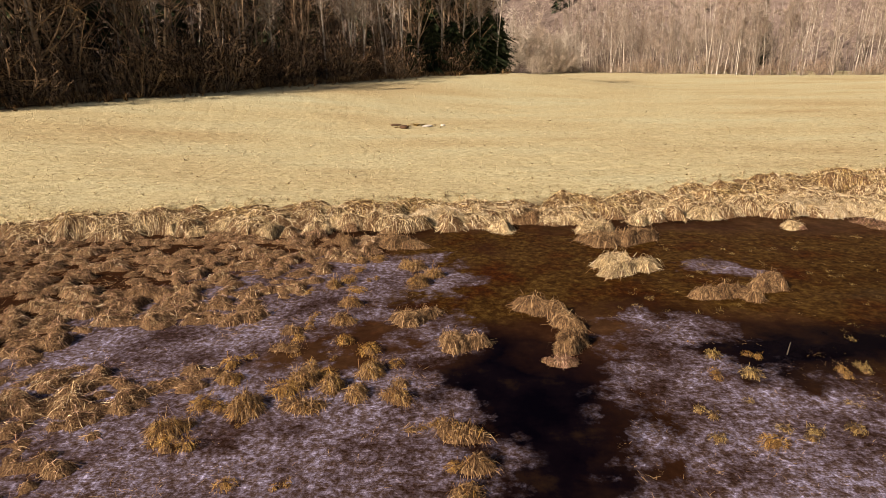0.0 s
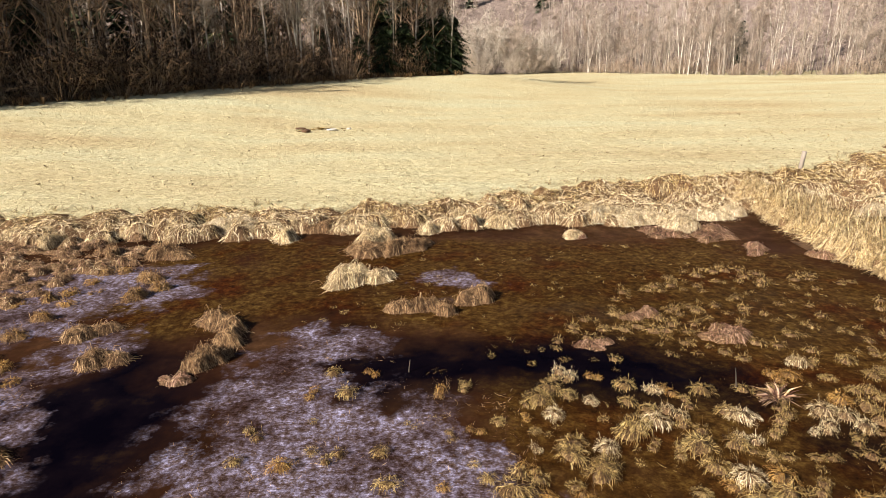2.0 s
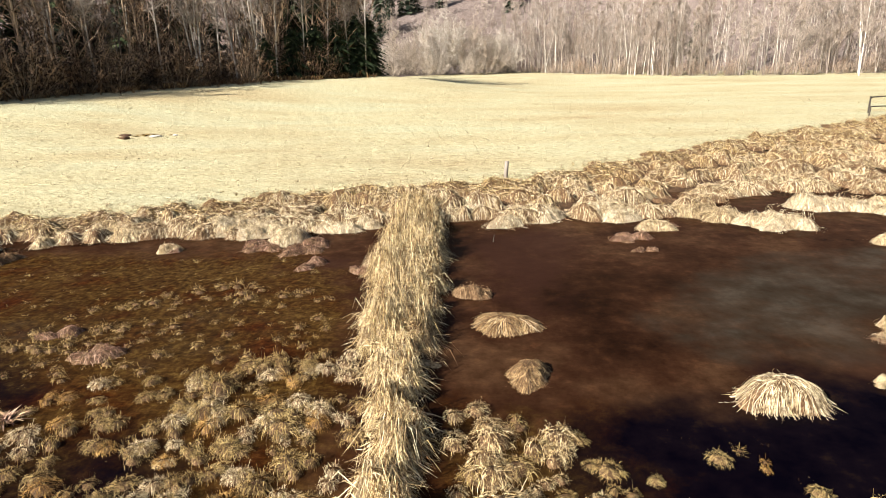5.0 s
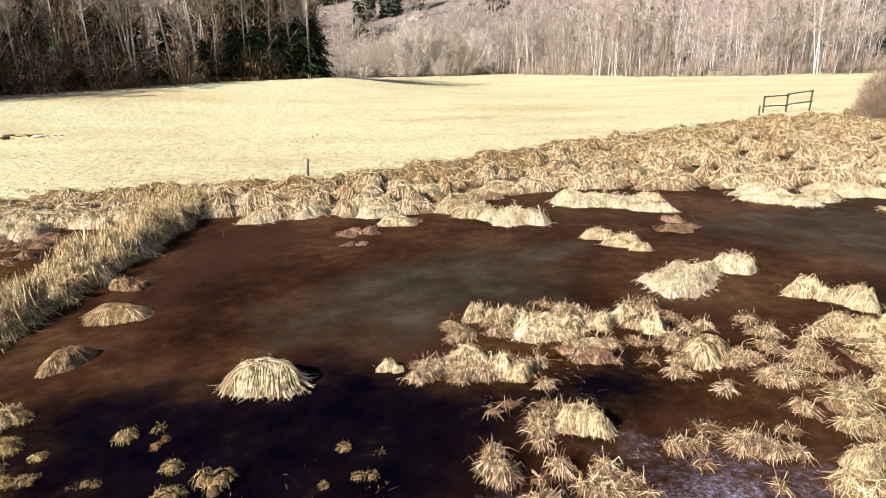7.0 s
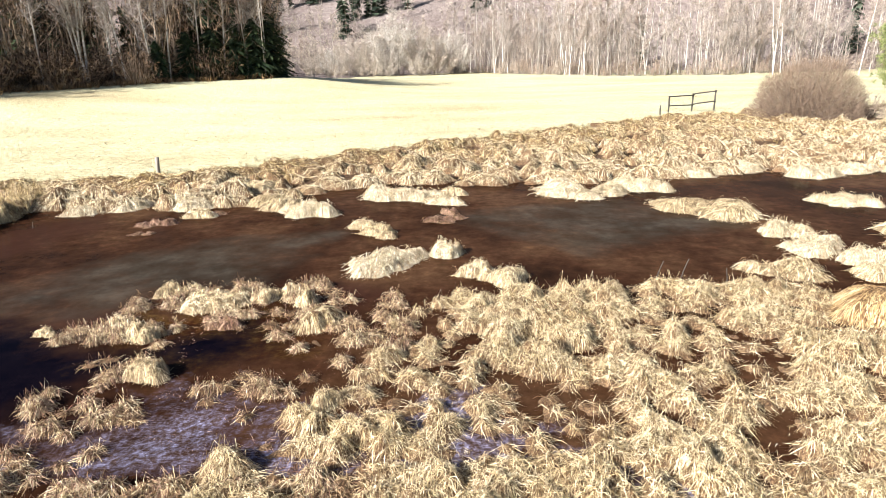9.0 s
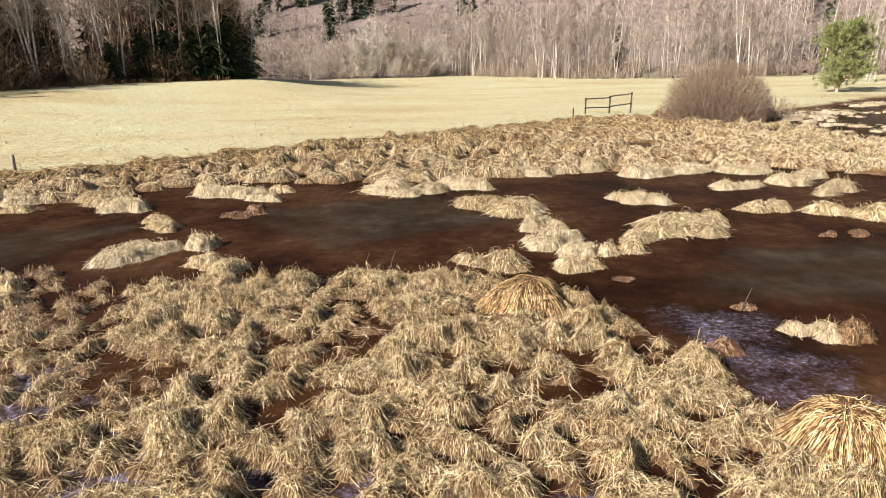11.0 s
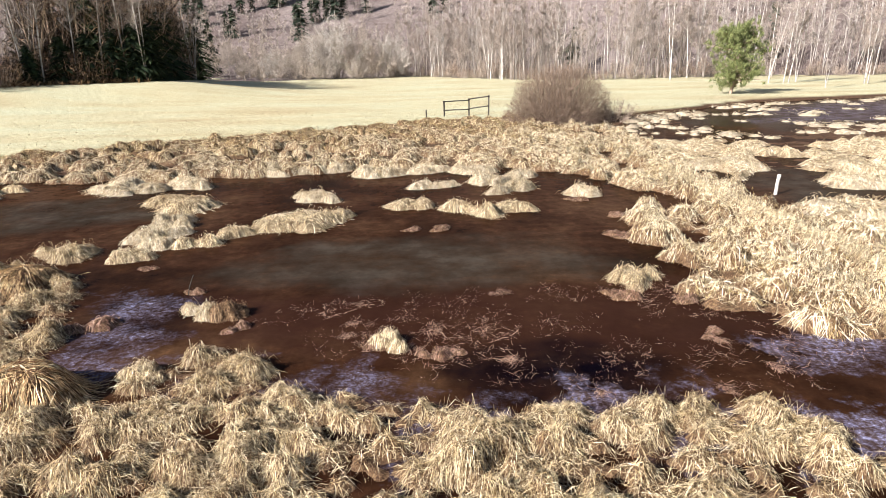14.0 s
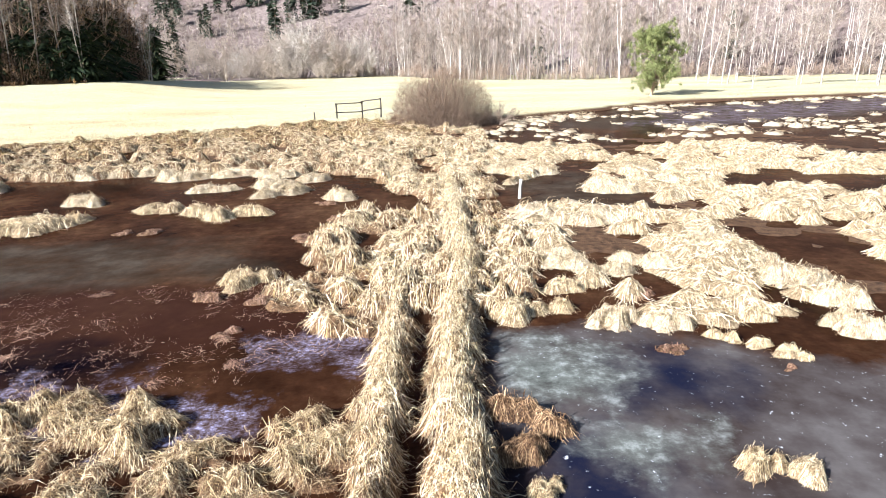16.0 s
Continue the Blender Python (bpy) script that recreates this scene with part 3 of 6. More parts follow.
# The kinds of water, each with the outlines of its patches.
WATER_KINDS = {
    "ice": [[(-7.8, 7.7), (-6.8, 9.9), (-4.4, 11.3), (-2.5, 10.6), (-2.9, 8.2), (-3.9, 7.3), (-2.1, 7.3), (-1.4, 7.7), (-1.4, 6.7), (-0.9, 5.7), (-0.8, 3.6), (-12, 3.6), (-12, 7.7)],
            [(1.5, 8.4), (1.8, 8.7), (2.7, 8.5), (2.7, 7.8), (2.2, 7.6), (2.5, 6.9), (3.8, 6.5), (3.9, 5.9), (4.7, 5.0), (4.8, 3.9), (0.6, 3.9), (0.9, 6.1), (1.1, 7.7)],
            [(-4.1, 9.9), (-3.7, 12.0), (-1.3, 11.6), (-0.9, 10.3), (-2.0, 9.4), (-3.1, 8.5)],
            [(-1.9, 8.5), (-1.2, 8.6), (-0.8, 8.0), (-1.4, 7.7), (-2.0, 8.0)],
            [(45.6, 4.0), (46.4, 4.4), (47.6, 4.3), (47.6, 3.3), (45.9, 3.4)], [(44.3, 2.1), (44.9, 2.4), (46.1, 2.1), (46.1, 1.6), (44.6, 1.4)], [(42.4, 2.8), (43.9, 2.9), (44.5, 1.8), (43.4, 1.4)],
            [(25.2, 4.9), (26.2, 4.8), (27.0, 3.6), (30, 2.6), (33.5, 1.8), (33.5, 0.5), (25, 2.5)],
            [(49.2, 3.2), (49.6, 3.6), (49.7, 2.4), (49.3, 2.4)], [(3.5, 10.9), (4.1, 11.2), (4.6, 10.6), (4.0, 10.3)]],
    # The far-pool outline at (60, 34) paints the pale sky reflection as ice colour.
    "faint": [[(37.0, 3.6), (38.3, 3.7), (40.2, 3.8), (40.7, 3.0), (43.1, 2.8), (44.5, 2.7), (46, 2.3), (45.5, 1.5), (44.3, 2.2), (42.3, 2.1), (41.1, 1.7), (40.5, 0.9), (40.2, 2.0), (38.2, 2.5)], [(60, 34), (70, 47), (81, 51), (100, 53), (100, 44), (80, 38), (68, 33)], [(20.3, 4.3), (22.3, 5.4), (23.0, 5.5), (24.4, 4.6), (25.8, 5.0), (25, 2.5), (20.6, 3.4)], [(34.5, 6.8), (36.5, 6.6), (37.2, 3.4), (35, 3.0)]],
    "deep": [[(-0.7, 7.9), (0.4, 7.2), (0.8, 6.5), (0.6, 5.7), (0.2, 3.4), (-0.8, 3.4), (-1.0, 5.9), (-1.4, 6.9)],
             [(2.3, 7.7), (3.1, 8.0), (4.0, 7.9), (6.5, 8.0), (7.6, 7.2), (7.5, 6.6), (6.1, 6.8), (4.7, 7.3), (3.8, 6.7), (2.8, 6.8)], [(8.2, 5.6), (9.6, 6.1), (10.2, 5.6), (9.0, 5.0)],
             [(15.3, 6.2), (17.2, 6.6), (18.2, 7.3), (19.4, 6.5), (20.9, 6.4), (22.5, 7.1), (22.9, 6.3), (21.2, 5.8), (20.4, 5.3), (20.1, 3.4), (15.4, 3.4), (15.0, 5.3)],
             [(41.2, 3.6), (42.7, 4.0), (43.6, 3.6), (43.2, 2.9), (41.7, 3.0)], [(35.3, 6.0), (36.2, 5.9), (36.4, 5.0), (35.6, 4.6)], [(49.0, 1.9), (49.8, 1.6), (49.8, -1.5), (49.0, -1.5)]],
    "weed": [[(-3.1, 9.9), (-1.8, 13.3), (0.8, 13.6), (6.5, 13.2), (10.4, 13.2), (12.0, 10.3), (12.0, 3.4), (5.0, 3.4), (4.6, 6.4), (4.0, 8.6), (2.6, 9.0), (0.7, 9.0), (-0.5, 8.2), (-1.8, 8.9)],
             [(20.5, 7.6), (23.2, 8.2), (23.5, 6.4), (21, 5.8)], [(13.6, 6.6), (15.5, 6.4), (17, 5.2), (16.5, 3.4), (13.4, 3.4)]],
    "red": [[(-1.2, 11.6), (-0.4, 13.2), (2.0, 12.9), (2.4, 11.2), (0.5, 10.6)], [(0.2, 7.4), (0.9, 7.2), (0.6, 6.4), (-0.1, 6.7)], [(9.0, 12.6), (11.6, 12.8), (11.7, 10.0), (10.5, 10.8)], [(13.8, 13.5), (15.6, 15.3), (17, 14), (15, 9)],
            [(36.8, 6.0), (41, 6.8), (46.5, 6.5), (47, 4.2), (43.5, 3.8), (40, 4.0), (37.5, 4.4)], [(19.0, 8.0), (24, 9.2), (25, 8.2), (22, 7.6), (19.4, 6.6)]],
    "skin": [[(17.0, 9.2), (20, 12.0), (23, 12.4), (22, 9.4), (19.6, 8.0), (17.6, 8.0)], [(36, 7.4), (38, 9.6), (43.5, 9.8), (44.6, 7.4), (40, 6.6)], [(26, 14), (31, 15.4), (33, 12.6), (29, 10.6)], [(51.0, 12.2), (51, 16.5), (53.5, 18.5), (55.5, 15.4), (54.8, 12.2)],
             [(5, 9), (9.5, 10.4), (11, 8.5), (8.5, 8.2)], [(56, 34), (64, 44), (80, 50), (100, 52), (100, 45), (80, 38), (62, 30)]],
    "clear": [[(49.1, 4.3), (51.4, 4.4), (53.4, 3.2), (56.0, 2.6), (58, 1.0), (58, -3), (49.0, -3), (49.1, 1.6)]],
    "deepice": [[(50.9, 3.2), (51.8, 3.6), (52.5, 2.8), (51.9, 1.9), (50.9, 2.0)], [(49.4, 1.8), (50.6, 1.4), (51.2, -1), (49.3, -1)]],
    "cloud": [[(49.3, 4.0), (50.1, 4.1), (51.0, 3.5), (50.6, 2.0), (50.0, 2.0), (49.3, 2.6)], [(50.3, 1.3), (50.9, 1.7), (51.5, 1.6), (51.3, 1.1), (50.6, 0.9)]],
}


def water():
    xs = np.concatenate([-np.geomspace(110, 15, 10), np.arange(-14, 60, 0.2), np.geomspace(61, 170, 12)])
    ys = np.concatenate([np.linspace(-16, -3.2, 6), np.arange(-3, 20, 0.2), np.geomspace(21, 62, 12)])
    x, y = (a.ravel() for a in np.meshgrid(xs, ys))
    i, j = np.meshgrid(np.arange(len(ys) - 1), np.arange(len(xs) - 1), indexing="ij")
    a = (i * len(xs) + j).ravel()
    me = mesh_from("water", np.stack([x, y, 0 * x], 1), [(np.stack([a, a + 1, a + 1 + len(xs), a + len(xs)], 1), 0)], [WATER])
    for kind, polys in WATER_KINDS.items():
        share = np.zeros(len(x))
        for poly in polys:
            d = np.full(len(x), 1e9)
            for (ax, ay), (bx, by) in zip(poly, poly[1:] + poly[:1]):
                u = np.clip(((x - ax) * (bx - ax) + (y - ay) * (by - ay)) / ((bx - ax) ** 2 + (by - ay) ** 2), 0, 1)
                d = np.minimum(d, np.hypot(x - ax - u * (bx - ax), y - ay - u * (by - ay)))
            share = np.maximum(share, np.clip(0.5 + np.where(inside(poly, x, y), d, -d) / 1.3, 0, 1))
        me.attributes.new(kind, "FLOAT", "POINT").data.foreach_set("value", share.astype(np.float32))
    return tagged(new("water", me), "shallow brown bog water, partly skinned with grey ice", "water", kind="structure")


water()


# ---- sedge plants: arrays of unit size, shared by all tussocks ----
class Relief:
    """Low hummocks as a grid of heights over a stretch of the plan."""

    def __init__(self, x0, y0, x1, y1, step, seed):
        self.x0, self.y0, self.step = x0, y0, step
        self.nx, self.ny = int((x1 - x0) / step) + 2, int((y1 - y0) / step) + 2
        self.h = np.zeros((self.ny, self.nx))
        self.rng = np.random.default_rng(seed)
        self.px = x0 + np.arange(self.nx) * step
        self.py = y0 + np.arange(self.ny) * step

    def wave(self, size):
        """Soft noise from -1 to 1 with lumps of that size."""
        kx, ky = int(self.nx * self.step / size) + 3, int(self.ny * self.step / size) + 3
        g = self.rng.uniform(-1, 1, (ky, kx))
        u, v = np.arange(self.nx) * self.step / size, np.arange(self.ny) * self.step / size
        i, j = u.astype(int), v.astype(int)
        fu, fv = (u - i), (v - j)[:, None]
        fu, fv = fu * fu * (3 - 2 * fu), fv * fv * (3 - 2 * fv)
        top = g[j][:, i] * (1 - fu) + g[j][:, i + 1] * fu
        low = g[j + 1][:, i] * (1 - fu) + g[j + 1][:, i + 1] * fu
        return top * (1 - fv) + low * fv

    def domes(self, xs, ys, rs, hs, long=1.3, power=0.75):
        """Cushions with an uneven rim, longer one way than the other."""
        for x, y, r, h in zip(xs, ys, rs, hs):
            i0, i1 = int((x - 1.6 * r - self.x0) / self.step), int((x + 1.6 * r - self.x0) / self.step) + 2
            j0, j1 = int((y - 1.6 * r - self.y0) / self.step), int((y + 1.6 * r - self.y0) / self.step) + 2
            i0, j0, i1, j1 = max(i0, 0), max(j0, 0), min(i1, self.nx), min(j1, self.ny)
            if i1 <= i0 or j1 <= j0:
                continue
            t, k = self.rng.normal(0, 0.5), self.rng.uniform(1.0, long)
            dx, dy = self.px[None, i0:i1] - x, self.py[j0:j1, None] - y
            a, b = (dx * math.cos(t) + dy * math.sin(t)) / k, (dy * math.cos(t) - dx * math.sin(t))
            ang = np.arctan2(b, a)
            rim = r * (1 + 0.18 * np.sin(2 * ang + self.rng.uniform(0, 6)) + 0.13 * np.sin(3 * ang + self.rng.uniform(0, 6)) + 0.09 * np.sin(7 * ang + self.rng.uniform(0, 6)))
            u = np.minimum(1, np.hypot(a, b) / rim)
            self.h[j0:j1, i0:i1] = np.maximum(self.h[j0:j1, i0:i1], h * (1 - u ** 2.2) ** power)

    def soften(self, times=1):
        for _ in range(times):
            p = np.pad(self.h, 1, mode="edge")
            self.h = (p[1:-1, 1:-1] * 2 + p[:-2, 1:-1] + p[2:, 1:-1] + p[1:-1, :-2] + p[1:-1, 2:]) / 6
        self.gy, self.gx = np.gradient(self.h, self.step)

    def at(self, grid, x, y):
        u, v = np.clip((x - self.x0) / self.step, 0, self.nx - 1.001), np.clip((y - self.y0) / self.step, 0, self.ny - 1.001)
        i, j = u.astype(int), v.astype(int)
        fu, fv = u - i, v - j
        return (grid[j, i] * (1 - fu) + grid[j, i + 1] * fu) * (1 - fv) + (grid[j + 1, i] * (1 - fu) + grid[j + 1, i + 1] * fu) * fv

    def bed(self, base, build, slot=0, least=0.015, sink=0.02):
        """The matted surface under the leaves."""
        x, y = np.meshgrid(self.px, self.py)
        ok = self.h > least
        cell = ok[:-1, :-1] | ok[1:, :-1] | ok[:-1, 1:] | ok[1:, 1:]
        j, i = np.nonzero(cell)
        quads = np.stack([j * self.nx + i, j * self.nx + i + 1, (j + 1) * self.nx + i + 1, (j + 1) * self.nx + i], 1)
        used, back = np.unique(quads, return_inverse=True)
        ux, uy = x.ravel()[used], y.ravel()[used]
        build.add(np.stack([ux, uy, base(ux, uy) + self.h.ravel()[used] - sink], 1), [back.reshape(-1, 4)], slot)

    def leaves(self, base, build, count, length, half, slots, wild=0.5, lift=0.06, least=0.03, wind=(0.15, -0.1), up=0.06, flow=1.2, nodes=3, pull=0.75, top=1.0):
        """Dead leaves that run down the slopes, lie on them and hang over the rims; slots(x, y, h, rng) gives each one's material."""
        r = self.rng
        free = np.flatnonzero(self.h > least)
        weight = np.minimum(self.h.ravel()[free], 0.30 * top) ** 1.2
        c = r.choice(free, count, p=weight / weight.sum())
        x = self.x0 + (c % self.nx + r.uniform(-0.5, 0.5, count)) * self.step
        y = self.y0 + (c // self.nx + r.uniform(-0.5, 0.5, count)) * self.step
        h0 = self.at(self.h, x, y)
        comb_x, comb_y = self.wave(flow), self.wave(flow)
        vx = wind[0] + 0.45 * self.at(comb_x, x, y) + r.normal(0, wild, count)
        vy = wind[1] + 0.45 * self.at(comb_y, x, y) + r.normal(0, wild, count)
        n = r.uniform(*length, count)
        stray = np.where(r.random(count) < up, 3.0, 1.0)
        rise = lift * r.random(count) * stray
        slot = slots(x, y, h0, r)
        pts = []
        for k, s in enumerate(np.linspace(0, 1, nodes)):
            pts.append(np.stack([x, y, base(x, y) + np.maximum(self.at(self.h, x, y), 0) + rise * (4 * s * (1 - s) + 0.25 * (stray > 1) * s) - 0.012 * (k == 0)], 1))
            gx, gy = self.at(self.gx, x, y), self.at(self.gy, x, y)
            steep = pull / (0.35 + np.hypot(gx, gy))
            vx, vy = vx - steep * gx, vy - steep * gy
            size = np.hypot(vx, vy) + 1e-6
            vx, vy = vx / size, vy / size
            x, y = x + vx * n / (nodes - 1), y + vy * n / (nodes - 1)
            vx, vy = 0.8 * vx + r.normal(0, 0.4, count), 0.8 * vy + r.normal(0, 0.4, count)
        p = np.stack(pts, 1)
        way = p[:, -1] - p[:, 0]
        side = np.stack([-way[:, 1], way[:, 0], r.normal(0, 0.8, count) * np.hypot(way[:, 0], way[:, 1])], 1)
        side /= np.linalg.norm(side, axis=1, keepdims=True) + 1e-9
        w = half * r.uniform(0.6, 1.3, count)[:, None] * np.array([0.9, 1.0, 0] if nodes == 3 else [0.8, 1.0, 0.75, 0])[None]
        for k in np.unique(slot):
            m = slot == k
            build.ribbons(p[m], w[m], side[m], int(k))


def wet_base(x, y):
    return np.maximum(ground_height(x, y), -0.02)


def thatch(name, rel, count, length, half, mats, slots, label, category="sedge", base=wet_base, **more):
    b = Build()
    rel.bed(base, b)
    rel.leaves(base, b, count, length, half, slots, **more)
    groups = {}
    for f, slot in b.f:
        groups.setdefault((f.shape[1], slot), []).append(f)
    me = mesh_from(name, np.concatenate(b.v), [(np.concatenate(fs), slot) for (_, slot), fs in groups.items()], mats)
    return tagged(new(name, me), label, category, kind="stuff")


def tussock_model(r, lumps, blades, half, spread=0.5):
    """A tussock of radius 1 and height 1: one to six cushions grown together, leaves combed down all round."""
    rel = Relief(-1.7, -1.5, 1.7, 1.5, 0.085, int(r.integers(1 << 30)))
    if lumps == 1:
        rel.domes([0], [0], [0.98], [1.0], 1.25, 0.7)
    else:
        t = rel.rng.uniform(0, 6.3) + np.arange(lumps) * 6.283 / lumps
        q = rel.rng.uniform(0.75, 1.1, lumps) * spread
        rel.domes(1.25 * q * np.cos(t), 0.75 * q * np.sin(t), rel.rng.uniform(0.42, 0.66, lumps), rel.rng.uniform(0.5, 1.0, lumps), 1.5, 0.7)
    rel.h = np.maximum(0, rel.h + (0.20 * rel.wave(0.22) + 0.24 * rel.wave(0.4) + 0.16 * rel.wave(0.8)) * np.minimum(1, rel.h / 0.25))
    rel.soften(1)
    rel.gx, rel.gy = rel.gx * 0.6, rel.gy * 0.6
    ys, xs = np.nonzero(rel.h > 0.06)
    wide = 0.25 * rel.step * (np.ptp(xs) + np.ptp(ys))
    root, hair = Build(), Build()
    flat = lambda x, y: 0 * x
    rel.bed(flat, root, 0, 0.02, 0.03)
    rel.leaves(flat, hair, blades, (0.25, 0.60), half, lambda x, y, h, g: ((h < 0.34 * g.uniform(0.5, 1.5, len(x))) & (g.random(len(x)) < 0.7)).astype(int), 0.8, 0.20, 0.07, (0.15, -0.05), 0.10, 0.35, 4, 0.65, 2.0)
    for build in (root, hair):
        build.v = [v / [wide, wide, 1] for v in build.v]
    return root, hair


def mop(rng, blades, half, wind=0.2, rings=4, sides=12, wild=0.5, lift=0.2, long=(0.45, 1.0), lumps=1, splay=0.22, nodes=3):
    """A sedge tuft of radius 1 and height 1: matted root mounds (slot 0) under combed, hanging blades (slot 1)."""
    root, hair = Build(), Build()
    spots = [(0.0, 0.0, 1.0, 1.0)]
    if lumps > 1:
        ring = rng.uniform(0, 6.3) + np.arange(lumps) * 6.283 / lumps + rng.normal(0, 0.3, lumps)
        spots = [(0.52 * math.cos(t) * rng.uniform(0.7, 1.1), 0.52 * math.sin(t) * rng.uniform(0.7, 1.1), rng.uniform(0.48, 0.66), rng.uniform(0.65, 1.0)) for t in ring]
    for cx, cy, q, hq in spots:
        n = blades // lumps
        core = Build()
        core.dome(0.66, 0.60, rng, rings, sides, 0, 0.10)
        v, faces = core.arrays()
        root.add(v * [q, q, hq] + [cx, cy, 0], [f for f, _ in faces])
        a = rng.uniform(0, 2 * np.pi, n)
        r0 = 0.80 * rng.random(n) ** 0.6
        length = rng.uniform(*long, n)
        ph = rng.uniform(0, 6, 4)
        lobes = (1 + 0.13 * np.sin(a * 2 + ph[0]) + 0.10 * np.sin(a * 5 + ph[1]) + 0.06 * np.sin(a * 9 + ph[3]))[:, None]
        s = np.linspace(0, 1, nodes)[None]
        lock = 0.5 * np.sin(a * 7 + r0 * 3 + ph[1]) + 0.4 * np.sin(a * 13 - r0 * 6 + ph[2])
        start = a
        a = a + wild * (lock + 0.8 * rng.standard_normal(n))
        reach = length[:, None] * (1.25 * s - 0.35 * s ** 2) * 0.62
        px = (r0 * np.cos(start))[:, None] * lobes + reach * np.cos(a)[:, None]
        py = (r0 * np.sin(start))[:, None] * lobes + reach * np.sin(a)[:, None]
        rho = np.hypot(px, py)
        held = np.minimum(1, (0.98 + splay * rng.random((n, 1))) / np.maximum(rho, 1e-6))
        px, py, rho = px * held, py * held, rho * held
        level = (1 - r0[:, None] ** 2.8) * 0.86
        rise = lift * rng.random((n, 1)) ** 1.5 * np.where(rng.random((n, 1)) < 0.10, 2.6, 1.0)
        up = level + rise * 1.7 * s - (level + rise) * (0.35 + 0.75 * length[:, None]) * s ** 2
        z = np.maximum(up, np.maximum(1 - np.minimum(rho, 1) ** 2.8, 0) * (0.80 + 0.12 * rng.random((n, 1))) - 0.03)
        x = (px + rng.normal(wind, 0.08, (n, 1)) * 0.3 * s ** 1.5) * q + cx
        y = py * q + cy
        side = np.stack([-np.sin(a), np.cos(a), rng.normal(0, 0.6, n)], 1)
        side /= np.linalg.norm(side, axis=1, keepdims=True)
        hair.ribbons(np.stack([x, y, z * hq], -1), half * np.array([0.8, 1.0, 0.8, 0] if nodes == 4 else [0.9, 1.0, 0]) * (0.75 if lumps > 1 else 1), side)
    return root, hair


def tangle(rng, blades, half, wild=1.5, lift=0.3, long=(0.35, 0.95), lumps=1, nodes=3):
    """A matted clump: locks that fall every way, some standing off."""
    return mop(rng, blades, half, 0.3, 3, 9, wild, lift, long, lumps, 0.35, nodes)


def swath(rng, blades, half, fan=0.45, stray=0.12):
    """A lock of bent-over leaves that all fall about one way (+x), on a low dark root."""
    root, hair = Build(), Build()
    root.dome(0.46, 0.24, rng, 3, 6, 0, 0.2)
    root.v[0][:6, 2] = -0.7
    a = rng.normal(0, fan, blades) + np.where(rng.random(blades) < stray, rng.uniform(-2.5, 2.5, blades), 0)
    r, t = 0.55 * np.sqrt(rng.random(blades)), rng.uniform(0, 6.3, blades)
    length = rng.uniform(0.5, 1.2, blades)
    s = np.linspace(0, 1, 3)[None]
    curl = a[:, None] + rng.normal(0, 0.7, (blades, 1)) * s
    x = (r * np.cos(t))[:, None] - 0.35 + length[:, None] * s * np.cos(curl)
    y = (r * np.sin(t))[:, None] + length[:, None] * s * np.sin(curl)
    foot = 0.34 * (1 - r[:, None] ** 2)
    rise = rng.uniform(0.25, 0.9, (blades, 1)) * np.where(rng.random((blades, 1)) < 0.07, 1.9, 1.0)
    z = foot + rise * (1.55 * s - 1.55 * s ** 2) - (foot + 0.12) * s
    side = np.stack([-np.sin(a), np.cos(a), rng.normal(0, 0.55, blades)], 1)
    side /= np.linalg.norm(side, axis=1, keepdims=True)
    hair.ribbons(np.stack([x, y, z], -1), half * np.array([0.9, 1.0, 0]), side)
    return root, hair


def strands(rng, blades, half):
    """Loose dead leaves lying about in a disc of radius 1."""
    hair = Build()
    a, r = rng.uniform(0, 6.3, blades), np.sqrt(rng.random(blades))
    way, length = rng.uniform(0, 6.3, blades), rng.uniform(0.3, 0.9, blades)
    s = np.linspace(-0.5, 0.5, 3)[None]
    bend = rng.normal(0, 0.5, (blades, 1)) * s ** 2
    x = (r * np.cos(a))[:, None] + length[:, None] * (np.cos(way)[:, None] * s - np.sin(way)[:, None] * bend)
    y = (r * np.sin(a))[:, None] + length[:, None] * (np.sin(way)[:, None] * s + np.cos(way)[:, None] * bend)
    z = 0.15 + rng.uniform(0, 0.8, (blades, 1)) * (0.4 + rng.uniform(-1, 1, (blades, 1)) * s)
    side = np.stack([-np.sin(way), np.cos(way), rng.normal(0, 0.4, blades)], 1)
    hair.ribbons(np.stack([x, y, z], -1), half * np.array([0.7, 1.0, 0]), side)
    return hair


def spray(rng, blades, half, flat=0.5):
    """A small upright tuft: blades fan out from one foot and bend over."""
    hair = Build()
    a = rng.uniform(0, 2 * np.pi, blades)
    reach = rng.uniform(0.45, 1.1, blades)[:, None]
    s = np.linspace(0, 1, 3)[None]
    r = reach * s ** 1.1
    z = rng.uniform(0.6, 1.1, blades)[:, None] * (s * 1.5 - s ** 2 * (0.7 + flat * rng.random(blades)[:, None]))
    turn = a[:, None] + rng.normal(0, 0.3, blades)[:, None] * s
    p = np.stack([r * np.cos(turn) + 0.12 * np.cos(a * 3)[:, None], r * np.sin(turn) + 0.12 * np.sin(a * 5)[:, None], z], -1)
    side = np.stack([-np.sin(a), np.cos(a), rng.normal(0, 0.4, blades)], 1)
    hair.ribbons(p, half * np.array([0.9, 1.0, 0]), side)
    return hair


def merged(root, hair):
    """Root and hair as one pair of arrays, root in slot 0 and hair in slot 1."""
    v0, f0 = root.arrays()
    v1, f1 = hair.arrays()
    return np.concatenate([v0, v1]), list(f0) + [(f + len(v0), 1) for f, _ in f1]


